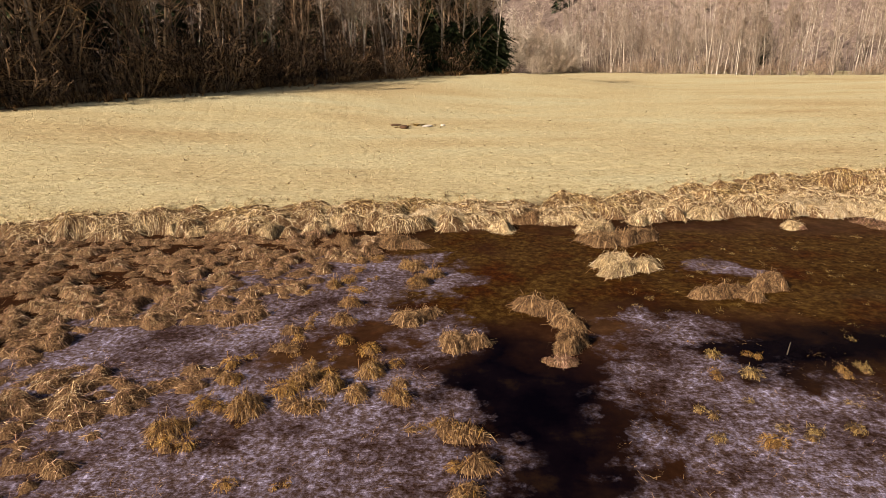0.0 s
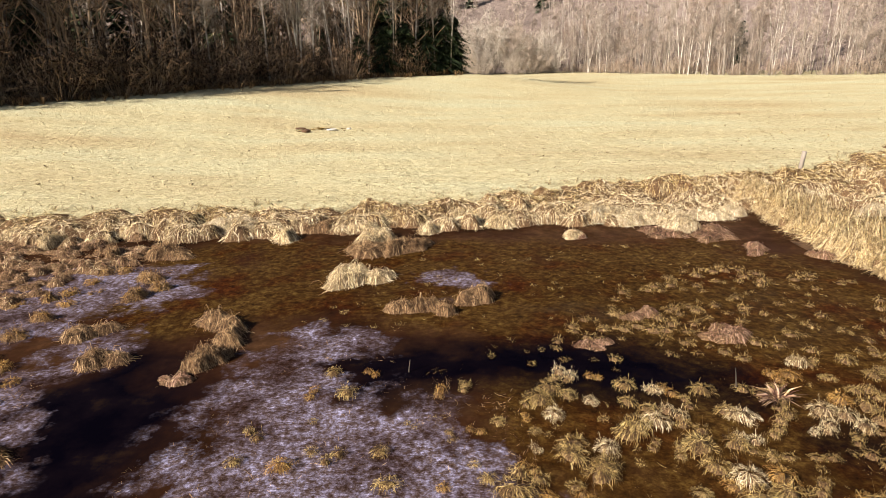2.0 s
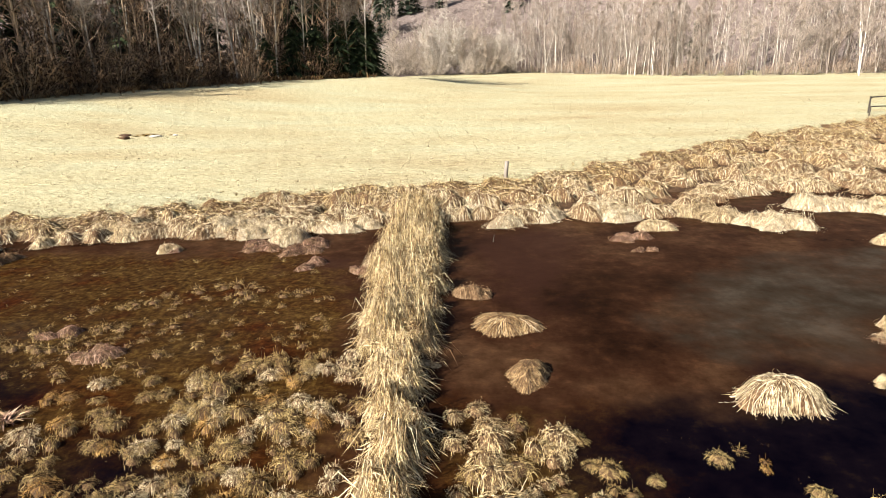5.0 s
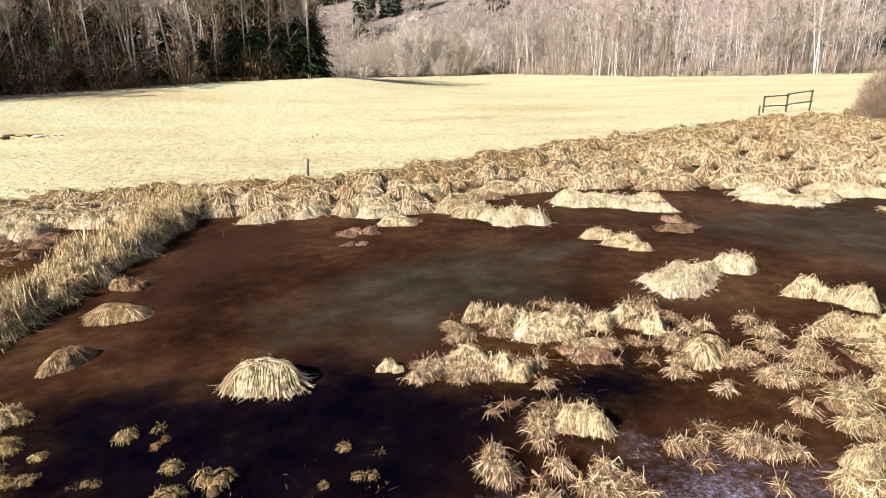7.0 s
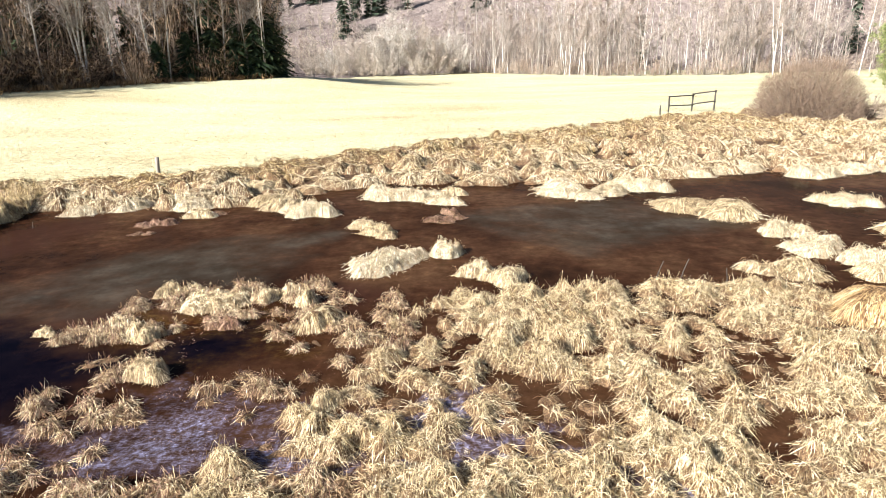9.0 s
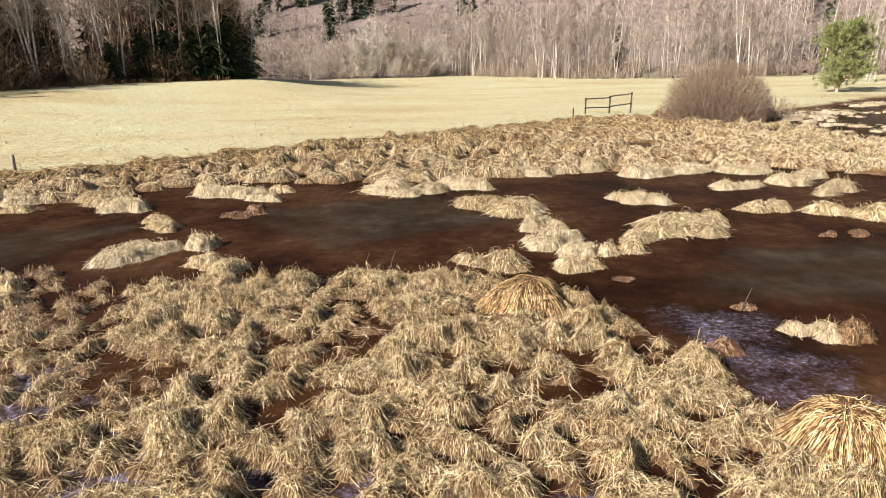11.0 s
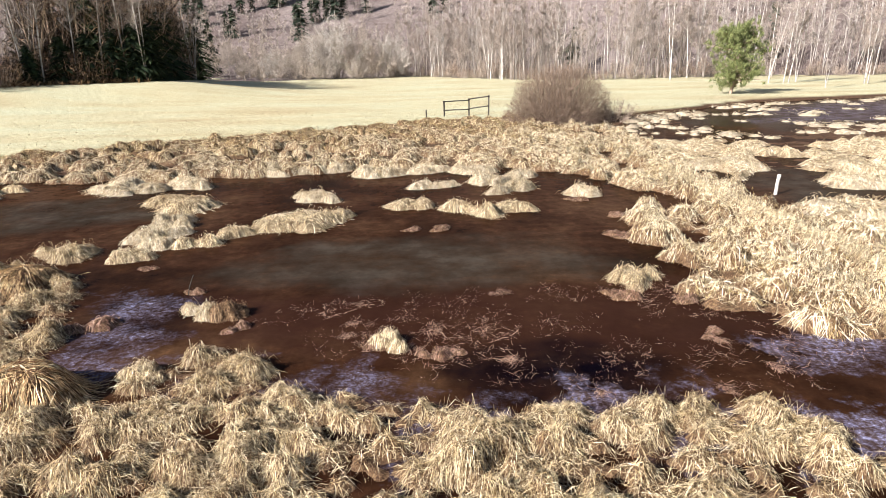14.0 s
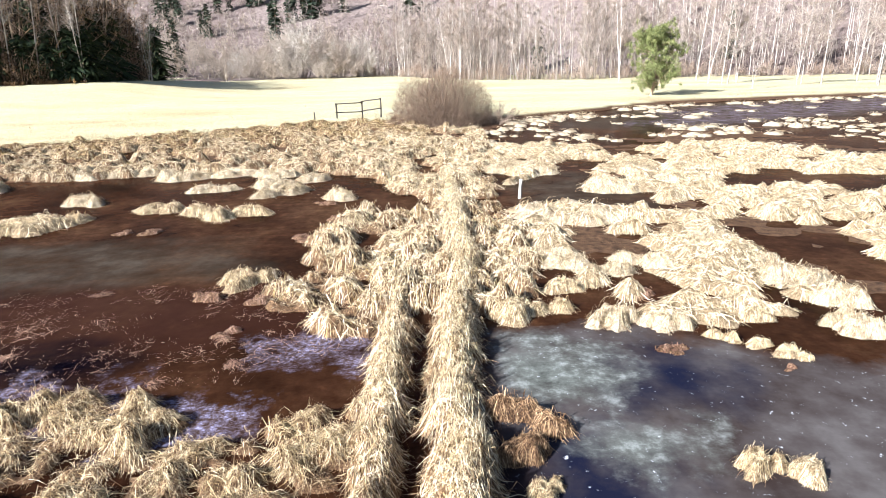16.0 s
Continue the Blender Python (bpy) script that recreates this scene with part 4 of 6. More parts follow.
rng = np.random.default_rng(7)
FAR_HUMMOCKS = [merged(*mop(rng, 34, 0.026, w, 3, 7, 0.7, 0.4, (0.4, 1.0), k)) for w, k in ((0.1, 2), (0.25, 3), (0.3, 1), (0.2, 2))]
MOPLETS = [merged(*mop(rng, 56, 0.0180, 0.2, 3, 6, 0.5, 1.1, (0.6, 1.5))) for _ in range(6)]
STALKS = [spray(rng, 24, 0.011, 0.4).arrays() for _ in range(6)]
LOOSE = [strands(rng, 30, 0.012).arrays() for _ in range(6)]
MATTED = [merged(*tangle(rng, 230, 0.0095, w, 0.42, (0.4, 1.05), k)) for k, w in ((1, 0.9), (2, 1.0), (1, 0.7), (1, 1.2), (2, 0.8), (1, 1.0), (3, 0.9), (1, 0.6))]
SWATHS = [merged(*swath(rng, 84, 0.0130, f, 0.2)) for f in (0.35, 0.5, 0.6, 0.45, 0.7, 0.4, 0.9, 0.5)]
FINE_SWATHS = [merged(*swath(rng, 95, 0.0090, f, 0.2)) for f in (0.4, 0.6, 0.8, 0.5, 0.9, 0.6)]


def plant_out(name, variants, poly, spacing, size, height, mats, label, category="sedge", tries=1.0, sink=0.0, seed=1, without=(), patch=None):
    """Fills a polygon with plants of one kind; size and height are ranges."""
    r = np.random.default_rng(seed)
    x, y = scatter(poly, spacing, r, tries)
    if patch:
        wave, least = patch
        cover = np.array([noise.fractal((px / wave, py / wave * 1.3, seed), 1.0, 2.0, 3) for px, py in zip(x, y)])
        x, y = x[cover > least], y[cover > least]
    for hole in without:
        keep = ~inside(hole, x, y)
        x, y = x[keep], y[keep]
    keep = y > near_side(x)
    x, y = x[keep], y[keep]
    n = len(x)
    z = np.maximum(ground_height(x, y), -0.03) - sink
    size = r.uniform(*size, n) * (1 + 0.25 * np.sin(x * 1.1) * np.cos(y * 1.4))
    return stuff(name, variants, x, y, z, size, size * r.uniform(*height, n), r.normal(0, 0.9, n), mats, label, category, r.integers(0, len(variants), n))


def carpet(name, variants, poly, spacing, size, height, mats, label, seed, wave=(1.5, 0.55), ridge_way=0.75, gap=-0.2, swell=0.16, tries=1.0, category="sedge"):
    """A shaggy mat: locks laid over long low swells, with dark gaps where the swells dip."""
    r = np.random.default_rng(seed)
    x, y = scatter(poly, spacing, r, tries)
    keep = y > near_side(x)
    x, y = x[keep], y[keep]
    c, s = math.cos(ridge_way), math.sin(ridge_way)
    lift = np.array([noise.fractal(((c * p + s * q) / wave[0], (c * q - s * p) / wave[1], seed), 1.0, 2.0, 3) for p, q in zip(x, y)])
    flow = np.array([noise.fractal((p / 1.7, q / 1.7, seed + 9), 1.0, 2.0, 2) for p, q in zip(x, y)])
    keep = lift > gap
    x, y, lift, flow = x[keep], y[keep], lift[keep], flow[keep]
    n = len(x)
    turn = ridge_way - 1.57 + 2.2 * flow + np.where(r.random(n) < 0.35, 3.14, 0) + r.normal(0, 0.45, n)
    z = np.maximum(ground_height(x, y), -0.02) + swell * np.clip(lift - gap, 0, 0.9) - 0.02
    size = r.uniform(*size, n)
    return stuff(name, variants, x, y, z, size, size * r.uniform(*height, n), turn, mats, label, category, r.integers(0, len(variants), n))


# ---- single tussocks: middle and radius ----
STRAW_AT = [(-9.23, 13.99, 0.57), (-8, 13.91, 0.27), (-7.28, 13.65, 0.23), (-6.52, 14.05, 0.44), (-5.47, 13.54, 0.33), (-4.41, 13.7, 0.24), (-3.97, 14.47, 0.35), (-3.23, 14.3, 0.38), (-0.2, 13.95, 0.47), (1.65, 14.47, 0.49), (2.2, 10.9, 0.56), (2.24, 15.36, 0.59), (2.27, 13.57, 0.46), (3.65, 14.37, 0.42), (4.51, 15.53, 0.53), (5.33, 14.8, 0.47), (6.89, 13.55, 0.23), (17.83, 15.98, 0.55), (18.86, 14.65, 0.44), (19.31, 6.99, 0.16), (19.33, 18.11, 0.8), (20.61, 7.07, 0.35), (20.63, 15.81, 0.85), (20.66, 8.64, 0.25), (21.08, 6.81, 0.22), (21.21, 8.51, 0.3), (21.64, 5.59, 0.27)]
STRAW_AT += [(21.74, 8.1, 0.46), (22.55, 8.29, 0.25), (23.13, 8.26, 0.37), (23.74, 13.04, 0.33), (24.2, 12.34, 0.43), (24.26, 4.77, 0.22), (25.89, 10.89, 0.31), (26.09, 16.68, 0.37), (26.46, 9.3, 0.37), (27.02, 8.95, 0.4), (32.42, 9.02, 0.62), (32.84, 13.89, 1.14), (33.41, 13.49, 0.84), (34.02, 8.76, 0.43), (35.13, 9.7, 0.44), (35.78, 10.48, 0.44), (36.81, 3.5, 0.27), (37.21, 11.39, 0.98), (38.04, 12.16, 0.5), (40.07, 13.12, 0.6), (40.1, 4.25, 0.26), (41.79, 12.4, 0.68), (42.98, 12.54, 0.51), (44.62, 6.82, 0.49), (49.49, 0.53, 0.2), (49.68, 4.87, 0.4)]
STRAW_AT += [(50.33, 5.04, 0.36), (50.78, 5.98, 0.3), (51.81, 0.81, 0.24), (52.22, 0.69, 0.21), (52.8, 3.82, 0.18), (53.22, 3.55, 0.17), (53.53, 3.2, 0.22), (53.67, 4.53, 0.24)]
BROWN_AT = [(37.32, 5.5, 0.30), (49.5, 1.75, 0.40), (49.35, 1.15, 0.30), (-1.80, 8.66, 0.34), (0.50, 7.72, 0.30), (-3.53, 12.62, 0.28), (-2.4, 12.77, 0.55), (-1.08, 7.76, 0.32), (0.41, 8.64, 0.47), (0.82, 14.53, 0.49), (2.3, 12.76, 0.55), (3.09, 12.89, 0.5), (3.19, 9.43, 0.25), (3.68, 9.37, 0.34), (4.42, 9.86, 0.36), (7.35, 14.72, 0.29), (14, 10.39, 0.28)]
RED_AT = [(37.6, 4.95, 0.2), (0.29, 7.18, 0.21), (6.07, 8.04, 0.24), (6.94, 13.56, 0.23), (7.05, 9.03, 0.26), (8.14, 8.28, 0.39), (9.04, 13.7, 0.5), (10.11, 13.61, 0.58), (10.55, 12.28, 0.35), (11.72, 11.82, 0.28), (17.82, 13.72, 0.31), (17.86, 12.88, 0.16), (18.09, 13.92, 0.37), (18.21, 12.89, 0.16), (19.05, 14.83, 0.36), (22.08, 7.3, 0.34), (25.83, 13.58, 0.5), (25.97, 14.32, 0.29), (34.76, 8.02, 0.18), (34.83, 5.02, 0.23), (35.15, 5.12, 0.35), (36.32, 6.6, 0.19), (39.99, 4.29, 0.24), (40.17, 10.62, 0.23), (40.75, 3.9, 0.23), (40.94, 10.65, 0.28), (40.99, 3.99, 0.22), (44.1, 6.02, 0.29), (44.97, 4.41, 0.2), (45.16, 5.75, 0.24), (45.18, 9.73, 0.34)]
RED_AT += [(45.0, 13.6, 0.3), (45.56, 9.38, 0.29), (45.65, 11.62, 0.25), (51.92, 3.48, 0.23), (52.04, 5.66, 0.34), (53.29, 2.84, 0.11)]
PALE_AT = [(9.4, 14.5, 0.72), (45.3, 14.3, 0.5), (-1.64, 14.84, 0.92), (8.12, 15.43, 0.81), (8.81, 14.88, 0.64), (10.18, 15.4, 0.7), (11.38, 15.37, 0.37), (14.24, 16.42, 0.48), (15.7, 15.66, 0.96), (17.89, 16.09, 0.84), (21.97, 14.69, 0.83), (24.4, 16.48, 0.84), (24.62, 10.1, 0.73), (25.46, 15.98, 0.8), (25.77, 10.61, 0.32), (29.67, 16.64, 1.01), (30.6, 16.19, 0.81), (31.83, 17.24, 0.72), (32.26, 16.84, 0.75), (33.74, 11.8, 0.49), (33.89, 10.45, 0.67), (33.9, 11.58, 0.38), (34.2, 9.59, 0.38), (34.24, 19.2, 0.84), (36.31, 19.44, 0.85), (36.8, 5.6, 0.34), (37.09, 14.35, 0.74), (38.71, 18.47, 0.91), (40.49, 18.92, 0.73), (40.55, 16, 0.63)]
PALE_AT += [(42.13, 18.58, 0.82), (42.69, 16.48, 0.73), (43.2, 15.15, 0.68), (43.78, 17.42, 0.58), (51.06, 7.49, 0.63), (51.32, 4.49, 0.39), (51.73, 18.44, 1.13), (51.85, 6.82, 0.41), (52.1, 11.32, 1.35), (52.12, 4.29, 0.32), (52.77, 7.27, 0.48), (54.2, 14.75, 0.97), (54.59, 8.34, 0.73), (54.73, 14.94, 1), (54.76, 7.18, 0.66), (54.88, 4.25, 0.25), (54.99, 3.92, 0.36), (55.32, 6.14, 0.56), (55.43, 5.12, 0.41), (56.03, 18.2, 0.81), (57.22, 15.78, 0.86)]


def tussocks(places, mat, under, label, tall, group, seed, count=9, blades=760, half=0.0098, lumps=(1, 2, 1, 3, 4, 5, 3, 6, 2)):
    r = np.random.default_rng(seed)
    models = []
    for n in range(count):
        root, hair = tussock_model(r, lumps[n % len(lumps)], blades, half)
        models.append((root.mesh("root_mound", [under]), hair.mesh("foliage", [mat, BROWN])))
    for n, (x, y, radius) in enumerate(places):
        root, hair = models[n % 4 if radius < 0.45 else 1 + n % (count - 1)]
        ob = tagged(new("sedge_tussock", root), label, "grass tussock", group)
        part("foliage", hair, ob)
        high = tall * min(0.80 * radius, 0.19 + 0.12 * radius) * r.uniform(0.85, 1.15)
        base = max(0.0, float(ground_height(x, y)))
        ob.matrix_basis = pose(x, y, base - 0.02, 0, 0, r.uniform(-50, 50)) @ Matrix.Diagonal((radius * r.uniform(1.0, 1.25), radius * r.uniform(0.85, 1.05), high, 1))


tussocks(PALE_AT, PALE, PALE_MOUND, "bleached straw-coloured sedge tussock with hanging blades in bog water", 1.15, "pale tussocks", 11)
tussocks(STRAW_AT, STRAW, STRAW_MOUND, "straw-coloured sedge tussock standing in shallow bog water", 1.0, "straw tussocks", 12)
tussocks(BROWN_AT, BROWN, BROWN_MOUND, "golden-brown mop-headed sedge tussock beside dark water", 1.0, "brown tussocks", 13)
tussocks(RED_AT, RED, BROWN_MOUND, "low reddish dead sedge clump half sunk in water", 0.55, "reddish clumps", 14, 6, 300, 0.016, (2, 3, 3, 4, 5, 4))



def mop_head(x, y, radius, high, turn, seed, leaf, second, label, blades=1500):
    """A large old tussock whose long leaves hang evenly all round."""
    rel = Relief(-1.4, -1.4, 1.4, 1.4, 0.08, seed)
    rel.domes([0, 0.25], [0, 0.1], [0.95, 0.6], [1.0, 0.9], 1.2, 0.6)
    rel.h = np.maximum(0, rel.h + 0.10 * rel.wave(0.35) * (rel.h > 0.2))
    rel.soften(2)
    rel.gx, rel.gy = rel.gx * 0.6, rel.gy * 0.6
    root, hair = Build(), Build()
    flat = lambda px, py: 0 * px
    rel.bed(flat, root, 0, 0.02, 0.03)
    rel.leaves(flat, hair, blades, (0.4, 0.95), 0.0085, lambda px, py, h, g: (g.random(len(px)) < 0.25).astype(int), 0.28, 0.08, 0.10, (0.1, -0.05), 0.03, 0.5, 4, 1.2, 3.0)
    ob = tagged(new("sedge_tussock", root.mesh("root_mound", [BROWN_MOUND])), label, "grass tussock", "mop-headed tussocks")
    part("foliage", hair.mesh("foliage", [leaf, second]), ob)
    ob.matrix_basis = pose(x, y, max(0.0, float(ground_height(x, y))) - 0.02, 0, 0, turn) @ Matrix.Diagonal((radius * 1.1, radius, high, 1))


mop_head(35.60, 2.92, 0.60, 0.52, 20, 601, RUSTY, GOLDEN, "large golden-brown mop-headed sedge tussock in a straw mat")
mop_head(32.80, 7.00, 0.66, 0.42, -30, 602, RUSTY, GOLDEN, "large golden-brown mop-headed sedge tussock in a straw mat")
mop_head(17.68, 6.70, 0.40, 0.36, 10, 603, PALE, STRAW, "bleached mop-headed sedge tussock standing alone in dark water", 900)
mop_head(23.72, 7.20, 0.33, 0.30, 50, 604, STRAW, GOLDEN, "straw-coloured mop-headed sedge tussock in dark water", 800)
mop_head(14.45, 9.06, 0.42, 0.20, 0, 605, RUSTY, STRAW, "low tan mop-headed sedge tussock beside the dike", 800)
mop_head(14.60, 7.42, 0.30, 0.20, 40, 606, RUSTY, BROWN, "low rusty mop-headed sedge tussock beside the dike", 700)

# ---- vegetation that nobody could count ----


def hummocks(poly, spacing, radius, height, seed, step=0.06, share=1.0, patch=None, long=1.35, power=0.75, rough=0.03):
    """A relief of cushions scattered over a polygon."""
    p = np.array(poly)
    rel = Relief(p[:, 0].min() - 0.8, p[:, 1].min() - 0.8, p[:, 0].max() + 0.8, p[:, 1].max() + 0.8, step, seed)
    x, y = scatter(poly, spacing, rel.rng, share)
    if patch:
        size, least = patch
        w = rel.wave(size)
        keep = rel.at(w, x, y) > least
        x, y = x[keep], y[keep]
    keep = y > near_side(x)
    x, y = x[keep], y[keep]
    rel.domes(x, y, rel.rng.uniform(*radius, len(x)), rel.rng.uniform(*height, len(x)), long, power)
    rel.h = np.maximum(0, rel.h + rough * (0.9 * rel.wave(0.16) + rel.wave(0.34) + rel.wave(0.8)) * np.minimum(1, rel.h / 0.08))
    return rel


def near_side(x):
    """Where the plants end, under the way of the eye."""
    return np.interp(x, [-20, 15, 20, 25, 33, 41, 48, 60], [3.4, 3.2, 3.0, 1.7, 0.9, -0.2, -0.9, -1.7])


def shares(*parts, brown_below=0.12):
    """Picks the leaf materials 1, 2, ... by these shares, in patches; the last one for most of the low leaves."""
    total = np.cumsum(parts) / sum(parts)

    def pick(x, y, h, r):
        k = 1 + np.searchsorted(total, np.clip(0.75 * r.random(len(x)) + 0.25 * (0.5 + 0.5 * np.sin(2.1 * x + 1.3 * y) * np.cos(1.7 * y - 0.8 * x)), 0, 0.999))
        return np.where((h < brown_below * r.uniform(0.6, 1.4, len(x))) & (r.random(len(x)) < 0.75), len(parts), k)

    return pick


LEFT_NEAR = [(max(x, -14.0), max(y, 3.0)) for x, y in LEFT_MAT]
rel = hummocks(LEFT_NEAR, 0.29, (0.09, 0.19), (0.07, 0.17), 21, 0.05, 0.90, (1.4, -0.42), 1.7, 0.7, 0.04)
rel.soften(1)
thatch("left_sedge_mat", rel, 60000, (0.06, 0.17), 0.0030, [BROWN_MOUND, STRAW, RED, BROWN], shares(1.6, 1.6, 5, brown_below=0.06), "low brown sedge hummocks standing in frosted ice", wild=0.6, lift=0.03, up=0.05, least=0.05, top=0.5)
rel = hummocks(ICE_TUFTS, 0.50, (0.10, 0.22), (0.08, 0.18), 76, 0.05, 0.55, (1.1, -0.1), 1.5)
rel.soften(1)
thatch("ice_clumps", rel, 9000, (0.06, 0.17), 0.0030, [BROWN_MOUND, GOLD, BROWN], shares(1.5, 3, brown_below=0.05), "brown sedge clumps frozen into the ice", wild=0.5, lift=0.06)

STRAW_NEAR = [(x, max(y, -0.8)) for x, y in STRAW_MAT]
rel = hummocks(STRAW_NEAR, 0.34, (0.11, 0.23), (0.07, 0.22), 22, 0.045, 0.93, None, 1.8, 0.75, 0.08)
rel.soften(1)
thatch("straw_mat", rel, 150000, (0.10, 0.29), 0.0026, [BROWN_MOUND, STRAW, GOLDEN, BROWN], shares(6, 1.8, 0.5, brown_below=0.07), "dense straw-coloured sedge bent over in shaggy matted hummocks", wild=0.85, lift=0.07, wind=(0.35, -0.15), up=0.06, flow=0.5, least=0.06, top=0.6, pull=0.6)
plant_out("mat_litter", LOOSE, STRAW_NEAR, 0.5, (0.14, 0.26), (0.2, 0.5), [STRAW], "loose straw lying between the hummocks", "grass", seed=42)
SPARSE_WIDE = [(20.2, 2.0), (20.5, 5.6), (20.2, 6.6), (19.4, 6.9), (19.6, 8.6), (22, 9.2), (24.8, 8.6), (26, 6.4), (26.4, 1.2), (22, 1.2)]
rel = hummocks(SPARSE_WIDE, 0.36, (0.07, 0.18), (0.04, 0.14), 23, 0.045, 0.72, (1.2, -0.25), 1.9, 0.8, 0.05)
rel.soften(1)
thatch("sparse_mat", rel, 30000, (0.08, 0.24), 0.0030, [BROWN_MOUND, STRAW, RED, BROWN], shares(4, 2.4, 1.6, brown_below=0.07), "loose straw sedge clumps in dark water", wild=0.7, lift=0.06, up=0.10, least=0.05, top=0.6)
plant_out("sunken_litter", LOOSE, [(20.2, 4.6), (20.6, 8.6), (25.4, 8.2), (26, 3), (23, 2)], 0.26, (0.10, 0.20), (0.1, 0.4), [RED], "reddish dead leaves floating between the clumps", "grass", seed=44, tries=0.75)
plant_out("left_litter", LOOSE, LEFT_NEAR, 0.40, (0.16, 0.30), (0.15, 0.4), [BROWN], "loose brown leaves between frosted hummocks", "grass", seed=45, tries=0.8)
DIKE_GRASS = [(x + (0.42 if x < 12.6 else -0.34), max(y, 1.0)) for x, y in DIKE_FIRST]
rel = hummocks(DIKE_GRASS, 0.32, (0.15, 0.32), (0.14, 0.50), 24, 0.05, 0.92, None, 1.5, 0.7, 0.11)
rel.soften(1)
thatch("dike_grass", rel, 26000, (0.18, 0.46), 0.0042, [STRAW_MOUND, GOLDEN, STRAW, BROWN], shares(5, 3, 0.6, brown_below=0.10), "shaggy pale straw grass matted over a narrow dike", "grass", wild=1.1, lift=0.12, up=0.16, pull=0.6, top=1.1, flow=0.6)
carpet("dike_tall_grass", FINE_SWATHS, DIKE_GRASS, 0.30, (0.22, 0.38), (1.1, 2.1), [BROWN_MOUND, GOLDEN], "tall shaggy straw grass along a narrow dike", 24, (0.55, 0.42), 1.57, -0.34, 0.34, 1.0, "grass")


def tuft_models(seed, mat, count=5):
    out = []
    for n in range(count):
        r = np.random.default_rng(seed + n)
        root, hair = mop(r, 230, 0.0112, 0.1, 3, 8, 0.6, 0.6, (0.45, 1.1), 1 if n < 3 else 2, 0.35, 3)
        out.append((root.mesh("root_mound", [BROWN_MOUND]), hair.mesh("foliage", [mat])))
    return out


OLIVE_TUFTS, STRAW_TUFTS, GOLD_TUFTS = tuft_models(500, OLIVE), tuft_models(510, STRAW), tuft_models(520, GOLD)


def tufts(poly, spacing, share, size, kinds, seed, name, label, group, patch=None):
    """Single sedge tufts in shallow water."""
    r = np.random.default_rng(seed)
    x, y = scatter(poly, spacing, r, share)
    for px, py in zip(x, y):
        if py < near_side(px) or (patch and noise.fractal((px / patch[0], py / patch[0], seed), 1.0, 2.0, 3) < patch[1]):
            continue
        models, dry = kinds[int(r.integers(len(kinds)))], r.uniform(*size) * (1 if r.random() < 0.85 else 1.35)
        root, hair = models[int(r.integers(5))]
        ob = tagged(new(name, root), label, "grass tuft", group)
        part("foliage", hair, ob)
        ob.matrix_basis = pose(px, py, max(-0.02, float(ground_height(px, py))) - 0.01, 0, 0, r.uniform(0, 360)) @ Matrix.Diagonal((dry * r.uniform(1, 1.3), dry, dry * r.uniform(0.65, 1.0), 1))


tufts([(4.4, 3.2), (4.6, 6.0), (5.4, 7.4), (6.6, 6.9), (7.6, 6.6), (8.6, 7.6), (11.8, 8.0), (12.2, 3.2)], 0.36, 0.9, (0.10, 0.18), [OLIVE_TUFTS, OLIVE_TUFTS, OLIVE_TUFTS, GOLD_TUFTS, STRAW_TUFTS], 26, "sedge_tuft", "olive and straw sedge tuft rising from shallow water", "tufts in the first pool", (1.6, -0.45))
plant_out("far_tufts", MOPLETS, [(5.2, 7.6), (6.0, 8.9), (7.2, 10.8), (9.4, 11.4), (11.4, 10.6), (11.8, 8.0), (8.6, 7.6), (7.6, 7.4)], 0.30, (0.06, 0.15), (0.5, 0.9), [BROWN_MOUND, OLIVE], "small olive sedge tufts in weedy water", "sedge", seed=36, tries=0.85, patch=(1.1, -0.28))
tufts([(9.6, 3.2), (10.0, 7.4), (12.3, 8.6), (12.6, 3.2)], 0.36, 0.7, (0.12, 0.2), [OLIVE_TUFTS, OLIVE_TUFTS, STRAW_TUFTS], 37, "sedge_tuft", "straw sedge tuft in the water beside the dike", "tufts beside the dike")
tufts(GOLD_POOL, 0.55, 0.75, (0.06, 0.15), [GOLD_TUFTS, OLIVE_TUFTS], 27, "grass_tuft", "golden-brown grass tuft standing in thin ice", "tufts in the ice")
tufts(ICE_TUFTS, 0.60, 0.4, (0.07, 0.17), [GOLD_TUFTS], 28, "grass_tuft", "golden-brown grass tuft frozen into the ice", "tufts in the ice")
tufts([(14.2, 3.1), (14.3, 5.6), (15.6, 5.5), (16.6, 4.7), (16.4, 3.1)], 0.38, 0.6, (0.09, 0.17), [OLIVE_TUFTS, OLIVE_TUFTS, STRAW_TUFTS], 92, "sedge_tuft", "pale straw sedge tuft leaning in dark water", "tufts in the deep pool", (1.2, -0.3))
tufts([(16.4, 3.1), (16.6, 5.6), (18.0, 5.2), (20.4, 5.6), (20.4, 3.1)], 0.62, 0.55, (0.07, 0.13), [OLIVE_TUFTS, OLIVE_TUFTS, GOLD_TUFTS], 93, "sedge_tuft", "small olive sedge tuft half sunk in dark water", "tufts in the deep pool", (1.3, -0.1))
plant_out("sunken_straw", LOOSE, [(14.4, 3.2), (14.8, 6.3), (17.4, 6.2), (20.4, 5.6), (20.4, 3.2)], 0.42, (0.07, 0.15), (0.2, 0.5), [BROWN], "thin brown straw floating on the deep pool", "grass", seed=94, tries=0.6, patch=(1.2, -0.1))
plant_out("sunken_weed", MOPLETS, [(15, 3.3), (15.4, 6.2), (19, 6.4), (20.4, 5.4), (20.2, 3.3)], 0.46, (0.05, 0.12), (0.2, 0.5), [BROWN_MOUND, OLIVE], "dark olive weed sunk in the deep pool", "weed", seed=49, tries=0.6, patch=(1.0, -0.1))
